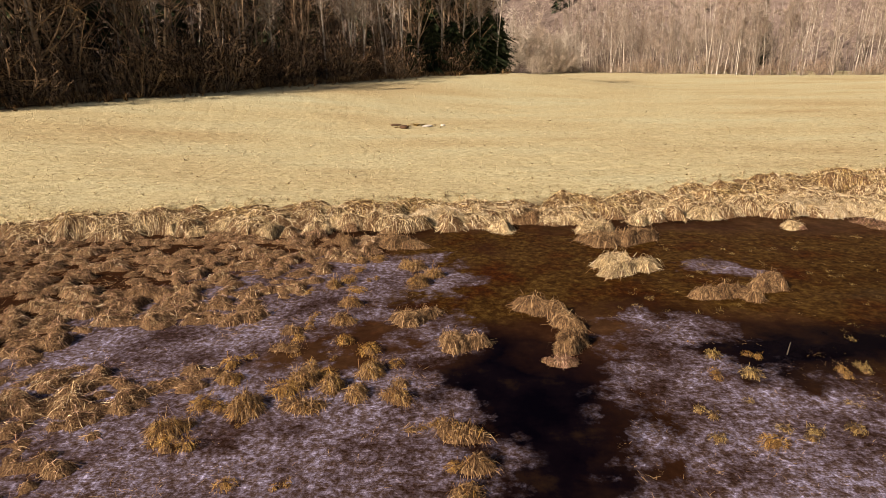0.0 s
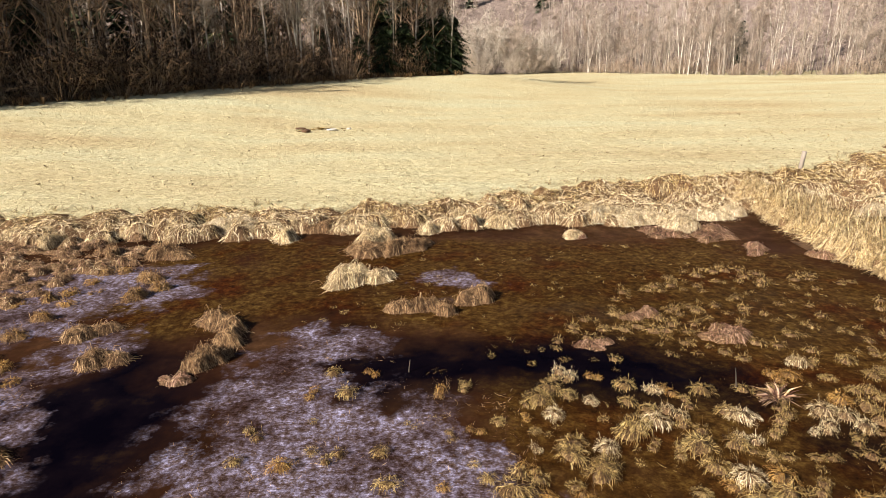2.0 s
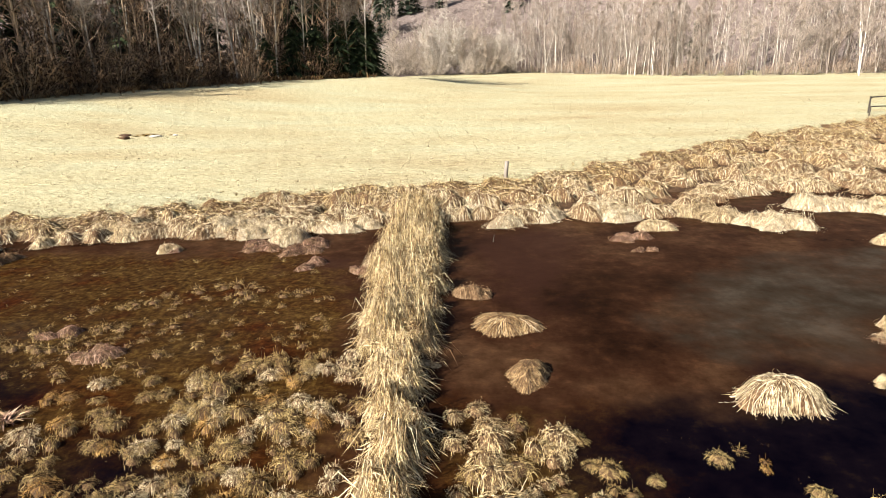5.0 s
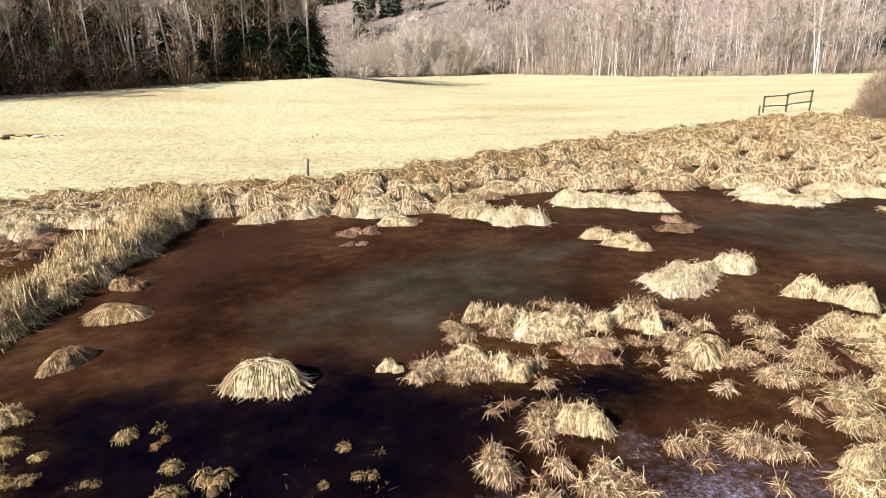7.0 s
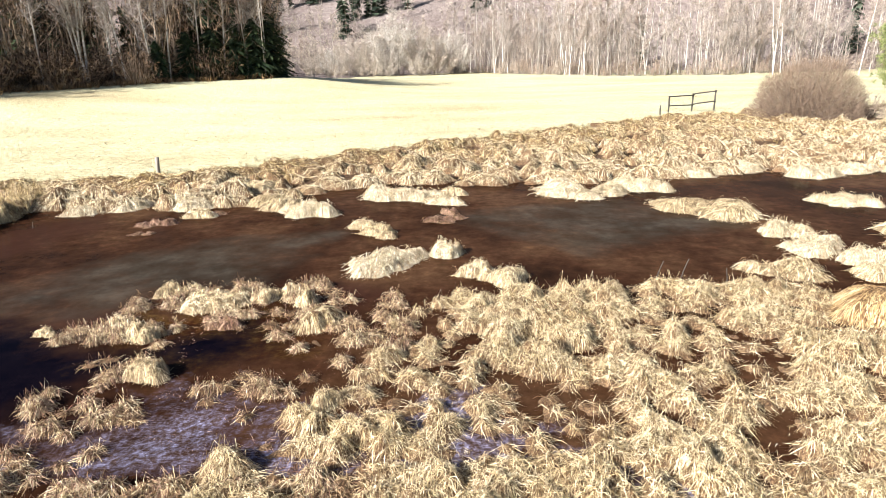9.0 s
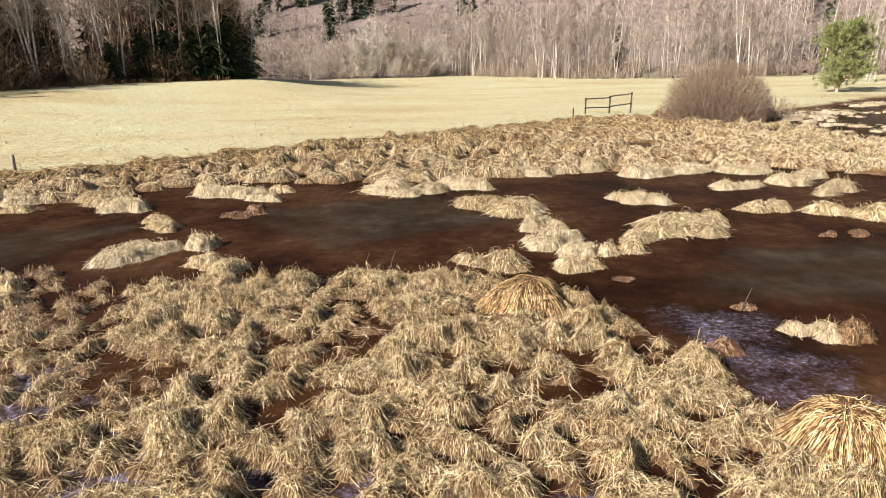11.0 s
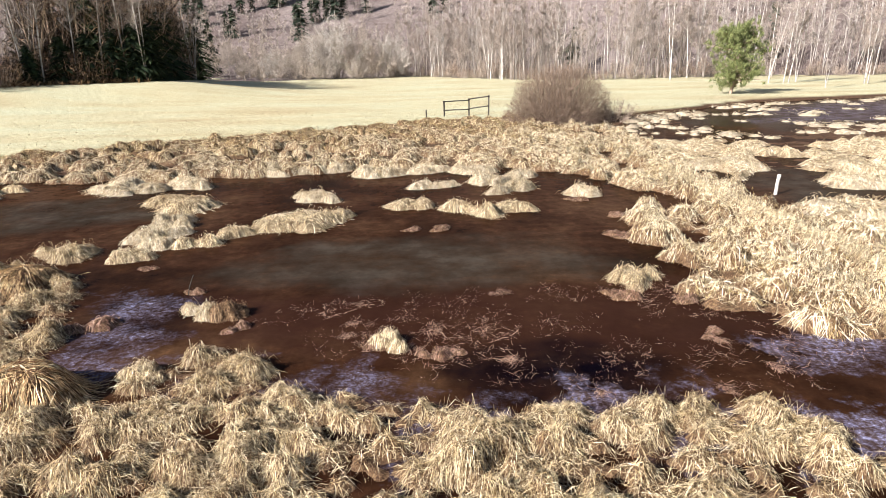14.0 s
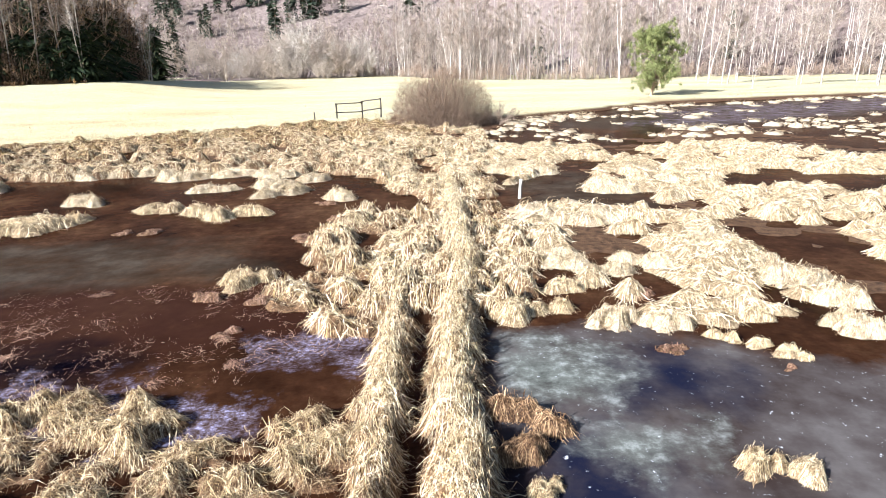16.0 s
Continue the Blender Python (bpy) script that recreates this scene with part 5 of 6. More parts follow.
plant_out("small_weed", MOPLETS, [(1.5, 9.0), (2.5, 12.5), (6, 13), (10.5, 12.6), (11.8, 9), (11.6, 4), (5, 4), (4.2, 8.4)], 0.30, (0.04, 0.085), (0.35, 0.7), [BROWN_MOUND, OLIVE], "tiny olive sprigs breaking the surface of the pool", "weed", seed=46, tries=0.55, patch=(1.2, -0.15))
plant_out("dike_foot_tufts", MATTED, DIKE_FOOT, 0.46, (0.12, 0.24), (0.5, 0.9), [BROWN_MOUND, OLIVE], "olive-brown sedge tufts at the foot of the dike", seed=29, tries=0.35)
plant_out("dike_foot_straw", MATTED, [(13.4, 3), (13.5, 6.8), (14.6, 6.5), (15.1, 5.6), (15.0, 3)], 0.42, (0.16, 0.30), (0.6, 1.0), [BROWN_MOUND, GOLDEN], "straw sedge clumps leaning against the dike", seed=83, tries=0.8)
plant_out("reed_litter", LOOSE, REED_POOL, 0.26, (0.10, 0.22), (0.2, 0.7), [RED], "flattened reddish reed stalks in shallow water", "reed", seed=30, tries=0.95, patch=(1.3, -0.3))
carpet("reed_clumps", SWATHS, REED_POOL, 0.40, (0.12, 0.24), (0.3, 0.6), [BROWN_MOUND, RED], "reddish dead reed clumps sunk in shallow water", 73, (0.9, 0.6), 0.3, 0.22, 0.05)
FROZEN = [(-5.2, 2.5), (-5, 9), (-3.6, 12), (-1.6, 11.6), (-1.8, 8), (-0.9, 5), (-0.8, 3), (4.6, 3), (5, 6.6), (2, 8.4), (0.7, 7), (0.5, 4), (-0.6, 2)]
plant_out("frozen_grass", LOOSE, FROZEN, 0.25, (0.08, 0.17), (0.2, 0.6), [BROWN], "thin brown grass blades frozen into the ice", "grass", seed=39, tries=0.8)
plant_out("water_weed", STALKS, [(1, 8.5), (3, 12.5), (9, 13), (11.5, 11), (11.8, 5), (5, 5)], 0.34, (0.06, 0.15), (0.2, 0.5), [OLIVE], "olive water weed breaking the surface", "weed", seed=41, tries=0.6)
NEAR_MARSH = [(50.9, 5.2), (50.9, 26), (62, 26), (72, 12), (72, -4), (58, -4), (56, 2.2), (53.5, 4.3)]
rel = hummocks(NEAR_MARSH, 0.80, (0.20, 0.50), (0.14, 0.38), 31, 0.08, 0.82, (2.2, -0.22), 2.0, 0.62, 0.07)
for pool in MARSH_POOLS:
    gx, gy = np.meshgrid(rel.px, rel.py)
    rel.h = np.where(inside(pool, gx, gy), 0, rel.h)
rel.soften(1)
thatch("marsh_hummocks", rel, 85000, (0.15, 0.38), 0.0068, [STRAW_MOUND, PALE, STRAW, BROWN], shares(5, 1, 0.3, brown_below=0.08), "pale bleached sedge hummocks across the marsh", wild=0.55, lift=0.045, least=0.08, top=1.0, pull=0.85)
FAR_MARSH = [(50.9, 26), (53, 38), (62, 44), (72, 51), (86, 55), (125, 58), (125, -4), (72, -4), (72, 12), (62, 26)]
FAR_POOL = [(60, 34), (70, 47), (81, 51), (100, 53), (100, 44), (80, 38), (68, 33)]
plant_out("far_marsh_hummocks", FAR_HUMMOCKS, FAR_MARSH, 1.35, (0.55, 1.1), (0.22, 0.40), [PALE_MOUND, PALE], "pale bleached sedge hummocks in the far marsh", seed=33, tries=0.85, patch=(5.0, -0.06), without=[*MARSH_POOLS, FAR_POOL])
plant_out("far_pool_hummocks", FAR_HUMMOCKS, FAR_POOL, 3.2, (0.6, 1.1), (0.25, 0.4), [PALE_MOUND, PALE], "few pale sedge islands in the far pool", seed=34, tries=0.35)

# The second dike: two trodden ridges with a dark furrow between them, rough sedge on both sides.
DIKE_LUMPS = [(45.0, 19.5), (46.6, 16), (46.1, 11), (45.5, 8.1), (45.7, 5.4), (46.5, 4.2), (47.3, 3.9), (49.3, 4.2), (50.2, 6.0), (50.7, 10.5), (50.1, 14.8), (50.8, 23.5), (51.3, 32), (46.5, 35), (43.5, 24)]
WEST_RIDGE = [(47.6, -1.6), (47.7, 0.8), (47.74, 2.0), (47.7, 3.5), (47.75, 6.8)]
EAST_RIDGE = [(48.7, -1.6), (48.67, 0.2), (48.6, 2.5), (48.74, 4.4), (48.95, 7.4), (48.95, 10.7), (48.8, 17)]


def along(points, u):
    p = np.array(points, float)
    d = np.r_[0, np.cumsum(np.hypot(*np.diff(p, axis=0).T))]
    return np.array([np.interp(u * d[-1], d, p[:, 0]), np.interp(u * d[-1], d, p[:, 1])])


def second_dike():
    """Two trodden ridges with a dark furrow between them, rough sedge on both sides."""
    rel = hummocks(DIKE_LUMPS, 0.58, (0.20, 0.40), (0.14, 0.42), 25, 0.06, 0.92, (1.3, -0.45), 1.7, 0.7, 0.11)
    rel.soften(1)
    thatch("dike_sedge", rel, 78000, (0.12, 0.32), 0.0048, [BROWN_MOUND, STRAW, PALE, OLIVE, BROWN], shares(4, 3, 1.2, 0.6, brown_below=0.13), "rough straw sedge hummocks along the trodden dike", wild=0.8, lift=0.08, up=0.06, least=0.07, top=0.8, pull=0.6)
    rel = Relief(46.6, -1.9, 50.2, 17.5, 0.05, 81)
    for line, wide, high in ((WEST_RIDGE, 0.23, 0.38), (EAST_RIDGE, 0.31, 0.44)):
        n = int(sum(math.dist(p, q) for p, q in zip(line, line[1:])) / 0.22)
        p = np.array([along(line, (k + 0.5) / n) for k in range(n)])
        rel.domes(p[:, 0] + rel.rng.normal(0, 0.05, n), p[:, 1], rel.rng.uniform(0.85, 1.15, n) * wide, rel.rng.uniform(0.75, 1.05, n) * high, 1.2, 0.8)
    rel.h = np.maximum(0, rel.h + 0.03 * (rel.wave(0.2) + rel.wave(0.4)) * (rel.h > 0.05))
    rel.soften(1)
    thatch("ridge_grass", rel, 40000, (0.12, 0.32), 0.0032, [BROWN_MOUND, STRAW, PALE, GOLDEN, BROWN], shares(4, 2.0, 1, 0.8, brown_below=0.22), "straw grass combed over the two ridges of the dike", "grass", wild=0.85, lift=0.09, up=0.12, least=0.06, top=0.9, pull=0.6)


second_dike()

bank_line = [(x, np.interp(x, SHORE_X, SHORE_Y) + 0.1) for x in np.arange(-30, 49, 1.0)] + [(x, np.interp(x, EDGE_X, EDGE_Y) - 0.5) for x in np.arange(48, -31, -1.0)]
BANK = [(float(p), float(q)) for p, q in bank_line]


def bank():
    """Sedge hummocks between the water and the meadow, and the rank grass that hangs over the meadow's border."""
    rel = hummocks(BANK, 0.80, (0.20, 0.48), (0.14, 0.46), 32, 0.07, 0.74, None, 1.9, 0.62, 0.08)
    x = np.arange(-30, 48, 0.5) + rel.rng.uniform(-0.15, 0.15, 156)
    edge, shore = np.interp(x, EDGE_X, EDGE_Y), np.interp(x, SHORE_X, SHORE_Y)
    rel.domes(x, edge - 0.75 + rel.rng.normal(0, 0.12, 156), rel.rng.uniform(0.35, 0.6, 156), rel.rng.uniform(0.14, 0.28, 156), 1.5)
    rel.domes(x, shore + 0.25 + rel.rng.normal(0, 0.2, 156), rel.rng.uniform(0.24, 0.48, 156) * (rel.rng.random(156) < 0.62), rel.rng.uniform(0.22, 0.40, 156), 1.6)
    rel.soften(1)

    def pick(x, y, h, r):
        u = (y - np.interp(x, SHORE_X, SHORE_Y)) / np.maximum(1.2, np.interp(x, EDGE_X, EDGE_Y) - np.interp(x, SHORE_X, SHORE_Y))
        u = u + 0.25 * np.sin(1.3 * x + 0.7 * y) + r.normal(0, 0.22, len(x))
        k = np.where(u < 0.45, np.where(r.random(len(x)) < 0.75, 1, 2), np.where(r.random(len(x)) < 0.5, 2, 3))
        k = np.where((u > 0.70) & (r.random(len(x)) < 0.42), 5, k)
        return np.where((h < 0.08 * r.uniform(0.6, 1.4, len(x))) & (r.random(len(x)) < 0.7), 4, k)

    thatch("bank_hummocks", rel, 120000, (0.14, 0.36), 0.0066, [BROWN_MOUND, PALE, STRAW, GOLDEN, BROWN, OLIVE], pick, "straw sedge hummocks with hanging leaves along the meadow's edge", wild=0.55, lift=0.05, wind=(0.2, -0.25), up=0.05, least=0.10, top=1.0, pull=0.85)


bank()
EDGE_STRIP = [(float(x), float(np.interp(x, EDGE_X, EDGE_Y) - 1.2)) for x in np.arange(-30, 62, 1.0)] + [(float(x), float(np.interp(x, EDGE_X, EDGE_Y) + 0.5)) for x in np.arange(61, -31, -1.0)]
plant_out("edge_grass", STALKS, EDGE_STRIP, 0.30, (0.14, 0.30), (0.5, 1.0), [FIELD_GRASS], "tall dry grass along the border of the meadow", "grass", seed=47, tries=0.6)
plant_out("bank_grass", STALKS, BANK, 0.40, (0.16, 0.32), (0.6, 1.1), [OLIVE], "olive-brown dead grass between the bank hummocks", "grass", seed=38, tries=0.15)


def field_tufts():
    r = np.random.default_rng(40)
    x, y = scatter([(-45, 12), (70, 12), (95, 75), (-30, 75)], 0.62, r)
    keep = (y > np.interp(x, EDGE_X, EDGE_Y) - 0.5) & (r.random(len(x)) < np.clip(1.6 - y / 45, 0.15, 1)) & (y < 60 + 0 * x) & (y < 62 + 1.18 * x)
    x, y = x[keep], y[keep]
    small = [spray(r, 6, 0.10, 0.3).arrays() for _ in range(6)]
    size = r.uniform(0.05, 0.13, len(x)) * np.where(r.random(len(x)) < 0.06, 1.6, 1)
    return stuff("meadow_tufts", small, x, y, ground_height(x, y) - 0.01, size, size * r.uniform(0.5, 0.9, len(x)), r.uniform(0, 6, len(x)), [FIELD_GRASS],
                 "short dry tufts of last year's meadow grass", "grass", r.integers(0, 6, len(x)))


field_tufts()


# ---- trees ----
def bare_tree(r, height, lean, trunk_r, limbs, twigs, spread, low=0.25, twig_w=0.022, forks=1):
    """Trunk with limbs (first build) and a crown of fine twigs (second build)."""
    wood, crown = Build(), Build()
    tips = []
    for f in range(forks):
        k = 9
        s = np.linspace(0, 1, k)
        way = r.uniform(0, 6.3)
        bend = np.cumsum(r.normal(0, 0.10, (k, 2)), 0) * height * 0.05
        off = f * 0.16 * height * s ** 1.2 * (0.5 + r.random())
        path = np.stack([lean * height * s * math.cos(way) + bend[:, 0] * s + off * math.cos(way + f * 2.2), lean * height * s * math.sin(way) + bend[:, 1] * s + off * math.sin(way + f * 2.2),
                         height * s * (1 - 0.12 * f) - 0.2], 1)
        wood.tube(path, trunk_r * (1 - 0.88 * s) + 0.012, 5)
        for _ in range(limbs // forks):
            u = r.uniform(low, 0.97)
            at = np.array([np.interp(u, s, path[:, c]) for c in range(3)])
            a, rise = r.uniform(0, 6.3), r.uniform(0.35, 1.1)
            length = spread * height * (1.15 - u) * r.uniform(0.5, 1.1)
            step = np.linspace(0, 1, 5)[:, None]
            d = np.array([math.cos(a), math.sin(a), rise])
            limb = at + d * length * step + np.array([0, 0, 0.25 * length]) * step ** 2 + np.cumsum(r.normal(0, 0.05, (5, 3)), 0) * length * step
            wood.tube(limb, trunk_r * (1.05 - u) * 0.45 * (1 - 0.85 * step[:, 0]) + 0.014, 3)
            tips.append(limb)
    limb = np.array(tips)
    n = twigs
    pick, u = r.integers(0, len(limb), n), r.uniform(0.1, 1, n)
    i = np.minimum((u * 4).astype(int), 3)
    at = limb[pick, i] + (limb[pick, i + 1] - limb[pick, i]) * (u * 4 - i)[:, None]
    d = r.normal(0, 1, (n, 3)) + [0, 0, 0.7]
    d /= np.linalg.norm(d, axis=1, keepdims=True)
    length = r.uniform(0.03, 0.11, n)[:, None] * height
    s = np.array([0, 1.0])[None, :, None]
    p = at[:, None] + d[:, None] * (length[:, None] * s)
    side = np.cross(d, r.normal(0, 1, (n, 3)))
    side /= np.linalg.norm(side, axis=1, keepdims=True)
    crown.ribbons(p, twig_w * np.array([1.0, 0]), side)
    return wood, crown


def bush(r, height, width, stems, twigs, half, stem=0.004):
    """Bare shrub: many stems from the foot and a rounded haze of twigs."""
    wood, crown = Build(), Build()
    limbs = []
    for _ in range(stems):
        a, out = r.uniform(0, 6.3), r.random() ** 0.6
        s = np.linspace(0, 1, 5)[:, None]
        top = np.array([math.cos(a) * out * width / 2, math.sin(a) * out * width / 2, height * math.sqrt(1 - 0.9 * out ** 2) * r.uniform(0.75, 1)])
        limb = top * np.array([1, 1, 0]) * s ** 0.9 + np.array([0, 0, 1]) * top[2] * s + np.array([math.cos(a), math.sin(a), 0]) * 0.14 * width * out * (1 - s) + np.cumsum(r.normal(0, 0.025, (5, 3)), 0) * height * s
        wood.tube(limb, stem * height * (1 - 0.8 * s[:, 0]) + 0.002, 3)
        limbs.append(limb)
    limb = np.array(limbs)
    pick, u = r.integers(0, stems, twigs), r.uniform(0.1, 1, twigs) ** 0.65
    i = np.minimum((u * 4).astype(int), 3)
    at = limb[pick, i] + (limb[pick, i + 1] - limb[pick, i]) * (u * 4 - i)[:, None]
    d = r.normal(0, 0.9, (twigs, 3)) + [0, 0, 0.4] + at / (width / 2) * [0.8, 0.8, 0]
    d /= np.linalg.norm(d, axis=1, keepdims=True)
    length = r.uniform(0.08, 0.25, twigs)[:, None] * height
    s = np.array([0, 1.0])[None, :, None]
    p = at[:, None] + d[:, None] * length[:, None] * s
    p[..., 2] = np.maximum(p[..., 2], 0.02)
    side = np.cross(d, r.normal(0, 1, (twigs, 3)))
    side /= np.linalg.norm(side, axis=1, keepdims=True)
    crown.ribbons(p, half * np.array([1.0, 0]), side)
    return wood, crown


def spruce(r, height, width, whorls=20, sprays=22, half=0.055):
    """Conifer: straight trunk and drooping whorls of needle sprays."""
    wood, crown = Build(), Build()
    s = np.linspace(0, 1, 6)
    wood.tube(np.stack([0 * s, 0 * s, height * s - 0.2], 1), 0.014 * height * (1 - 0.95 * s) + 0.01, 6)
    for n in range(whorls):
        u = 0.04 + 0.95 * n / whorls
        reach = width / 2 * (1 - u) ** 0.5 * r.uniform(0.62, 1.2)
        a = r.uniform(0, 6.3, sprays)
        rr = reach * r.uniform(0.5, 1.15, sprays) * (1 + 0.25 * np.sin(a * 2 + n * 1.7))
        q = np.linspace(0, 1, 4)[None]
        p = np.stack([rr[:, None] * q * np.cos(a)[:, None], rr[:, None] * q * np.sin(a)[:, None], height * u + 0 * q - rr[:, None] * 0.35 * q ** 1.6 + r.normal(0, 0.02 * height, (sprays, 1))], -1)
        side = np.stack([-np.sin(a), np.cos(a), r.normal(0, 0.35, sprays)], 1)
        crown.ribbons(p, half * height / 6 * np.array([1.5, 3.2, 2.6, 0]), side)
        m = sprays * 2
        a2, r2 = r.uniform(0, 6.3, m), reach * r.uniform(0.35, 1.05, m)
        at = np.stack([r2 * np.cos(a2), r2 * np.sin(a2), height * u - 0.3 * r2 + r.normal(0, 0.015 * height, m)], 1)
        d = np.stack([np.cos(a2 + r.normal(0, 0.9, m)), np.sin(a2 + r.normal(0, 0.9, m)), r.normal(-0.25, 0.35, m)], 1)
        sub = at[:, None] + d[:, None] * (0.035 * height * r.uniform(0.5, 1.2, m))[:, None, None] * np.array([0, 0.5, 1])[None, :, None]
        side = np.cross(d, r.normal(0, 1, (m, 3)))
        side /= np.linalg.norm(side, axis=1, keepdims=True)
        crown.ribbons(sub, half * height / 6 * np.array([0.7, 0.9, 0]), side)
    return wood, crown


def models_of(maker, count, bark, leaf, seed):
    out = []
    for n in range(count):
        w, c = maker(np.random.default_rng(seed + n))
        out.append((w.mesh("trunk", [bark]), c.mesh("crown", [leaf]), w.arrays(), c.arrays()))
    return out


def set_tree(name, model, x, y, scale, turn, label, category, group, sink=0.1, crown_name="crown"):
    ob = tagged(new(name), label, category, group)
    part("trunk", model[0], ob)
    part(crown_name, model[1], ob)
    ob.matrix_basis = pose(x, y, float(ground_height(x, y)) - sink, 0, 0, turn) @ Matrix.Diagonal((scale, scale, scale, 1))
    return ob


BIRCHES = models_of(lambda r: bare_tree(r, 16, r.uniform(0.01, 0.08), 0.105, 15, 900, 0.17, 0.3, 0.017, int(r.integers(1, 3))), 7, BIRCH_BARK, MAUVE_TWIG, 100)
GREY_TREES = models_of(lambda r: bare_tree(r, 15, r.uniform(0.0, 0.06), 0.095, 18, 1000, 0.21, 0.12, 0.018, int(r.integers(1, 3))), 5, GREY_BARK, MAUVE_TWIG, 120)
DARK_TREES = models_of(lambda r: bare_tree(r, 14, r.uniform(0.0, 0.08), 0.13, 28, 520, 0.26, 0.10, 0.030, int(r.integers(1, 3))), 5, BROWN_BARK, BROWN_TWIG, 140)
THIN_TREES = models_of(lambda r: bare_tree(r, 15, r.uniform(0.0, 0.06), 0.075, 7, 320, 0.24, 0.15, 0.032), 4, GREY_BARK, PALE_TWIG, 150)
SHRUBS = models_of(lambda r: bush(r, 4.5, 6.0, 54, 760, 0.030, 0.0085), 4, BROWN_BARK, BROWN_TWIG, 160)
HAZE_SHRUBS = models_of(lambda r: bush(r, 6.0, 7.0, 40, 4200, 0.013), 4, GREY_BARK, GREY_TWIG, 170)
EDGE_SHRUBS = models_of(lambda r: bush(r, 6.0, 7.0, 44, 900, 0.034, 0.007), 3, GREY_BARK, EDGE_TWIG, 172)
FAR_CROWNS = models_of(lambda r: bush(r, 6.0, 6.0, 5, 190, 0.055), 5, GREY_BARK, GREY_TWIG, 175)
SPRUCES = models_of(lambda r: spruce(r, 9.0, 7.4), 4, BROWN_BARK, NEEDLE_DARK, 180)
FAR_SPRUCES = models_of(lambda r: spruce(r, 9.0, 4.0, 12, 10, 0.09), 3, BROWN_BARK, NEEDLE_HAZED, 190)


WOOD_EDGE = [(-60, 4), (-27.8, 34), (-19.5, 46), (-12, 57), (-4, 66.5), (4.5, 73)]
RIGHT_EDGE = [(26, 165), (38, 155), (50, 125), (58, 108), (75, 104), (95, 105), (120, 98), (150, 92)]


def left_wood():
    r = np.random.default_rng(50)
    back = np.array([-0.76, 0.64])
    for n in range(100):
        p = along(WOOD_EDGE, 0.12 + 0.86 * (n + r.random()) / 100) + back * r.uniform(-1.0, 6.0)
        set_tree("bare_shrub", SHRUBS[n % 4], *p, r.uniform(0.6, 1.15), r.uniform(0, 360), "bare brown shrub at the edge of a shaded wood", "shrub", "shrubs at the wood's edge")
    for n in range(205):
        p = along(WOOD_EDGE, 0.12 + 0.87 * r.random()) + back * (1.0 + 13 * r.random() ** 1.2)
        if n > 145:
            p = np.array([3.5 - 8 * (n - 145) / 60, 74 + 36 * (n - 145) / 60]) + r.normal(0, 1.3, 2) + [-1.0, 0]
        if r.random() < 0.28:
            set_tree("birch_tree", BIRCHES[n % 7], *p, r.uniform(0.75, 1.1), r.uniform(0, 360), "slender leafless birch with white bark in the wood", "tree", "birches in the dark wood")
        else:
            set_tree("bare_tree", DARK_TREES[n % 5], *p, r.uniform(0.8, 1.15), r.uniform(0, 360), "leafless dark-barked tree in a shaded wood", "tree", "trees in the dark wood")
    for n in range(14):
        p = np.array([3.0 - 8 * n / 14, 75 + 35 * n / 14]) + r.normal(0, 0.8, 2)
        set_tree("bare_shrub", SHRUBS[n % 4], *p, r.uniform(0.5, 0.9), r.uniform(0, 360), "bare brown shrub at the edge of a shaded wood", "shrub", "shrubs at the wood's edge")
    for x, y, s in ((2.8, 72.4, 0.95), (0.4, 71.0, 1.05), (-1.8, 69.4, 0.9), (-4.4, 67.2, 1.0), (4.6, 73.2, 0.85), (-7.5, 63.6, 1.0), (-12.5, 57.6, 0.9), (-16, 52.5, 0.8), (3.4, 76, 0.9), (2.4, 80, 0.9)):
        set_tree("birch_tree", BIRCHES[int(r.integers(0, 7))], x, y, s, r.uniform(0, 360), "slender leafless birch with white bark at the edge of the wood", "tree", "birches in the dark wood")
    for x, y, s in ((3.6, 73, 0.78), (1.6, 71.9, 0.74), (-0.6, 70.2, 0.66), (-2.8, 68.6, 0.62), (-5.2, 66.4, 0.5), (2.5, 76.5, 0.8), (-6, 84, 1.5), (-1.5, 81, 1.0), (-3.5, 86, 1.2), (-5, 92, 1.3), (-6.5, 99, 1.3), (-8, 106, 1.2), (-9, 95, 1.6), (-11, 102, 1.6),
                    (-32, 44, 1.4), (-9, 125, 1.3), (-38, 40, 1.5), (5.0, 74.5, 0.75), (3.8, 78, 0.9), (2.6, 82, 1.0), (1.6, 87, 1.1)):
        set_tree("spruce_tree", SPRUCES[int(r.integers(0, 4))], x, y, s, r.uniform(0, 360), "dense dark green spruce with branches down to the ground", "tree", "spruces at the wood's corner")


left_wood()


def wood_edge_grass():
    """Rank dead grass and low stems where the meadow meets the wood."""
    r = np.random.default_rng(85)
    n = 900
    p = np.array([along(WOOD_EDGE, 0.2 + 0.8 * u) for u in r.random(n)]) + np.array([-0.76, 0.64]) * r.normal(-0.6, 1.0, (n, 1))
    size = r.uniform(0.25, 0.75, n)
    tall = [spray(r, 12, 0.03, 0.2).arrays() for _ in range(5)]
    return stuff("wood_edge_grass", tall, p[:, 0], p[:, 1], ground_height(p[:, 0], p[:, 1]) - 0.02, size, size * r.uniform(0.8, 1.6, n), r.uniform(0, 6, n), [BROWN], "rank brown grass along the edge of the wood", "grass", r.integers(0, 5, n))


wood_edge_grass()


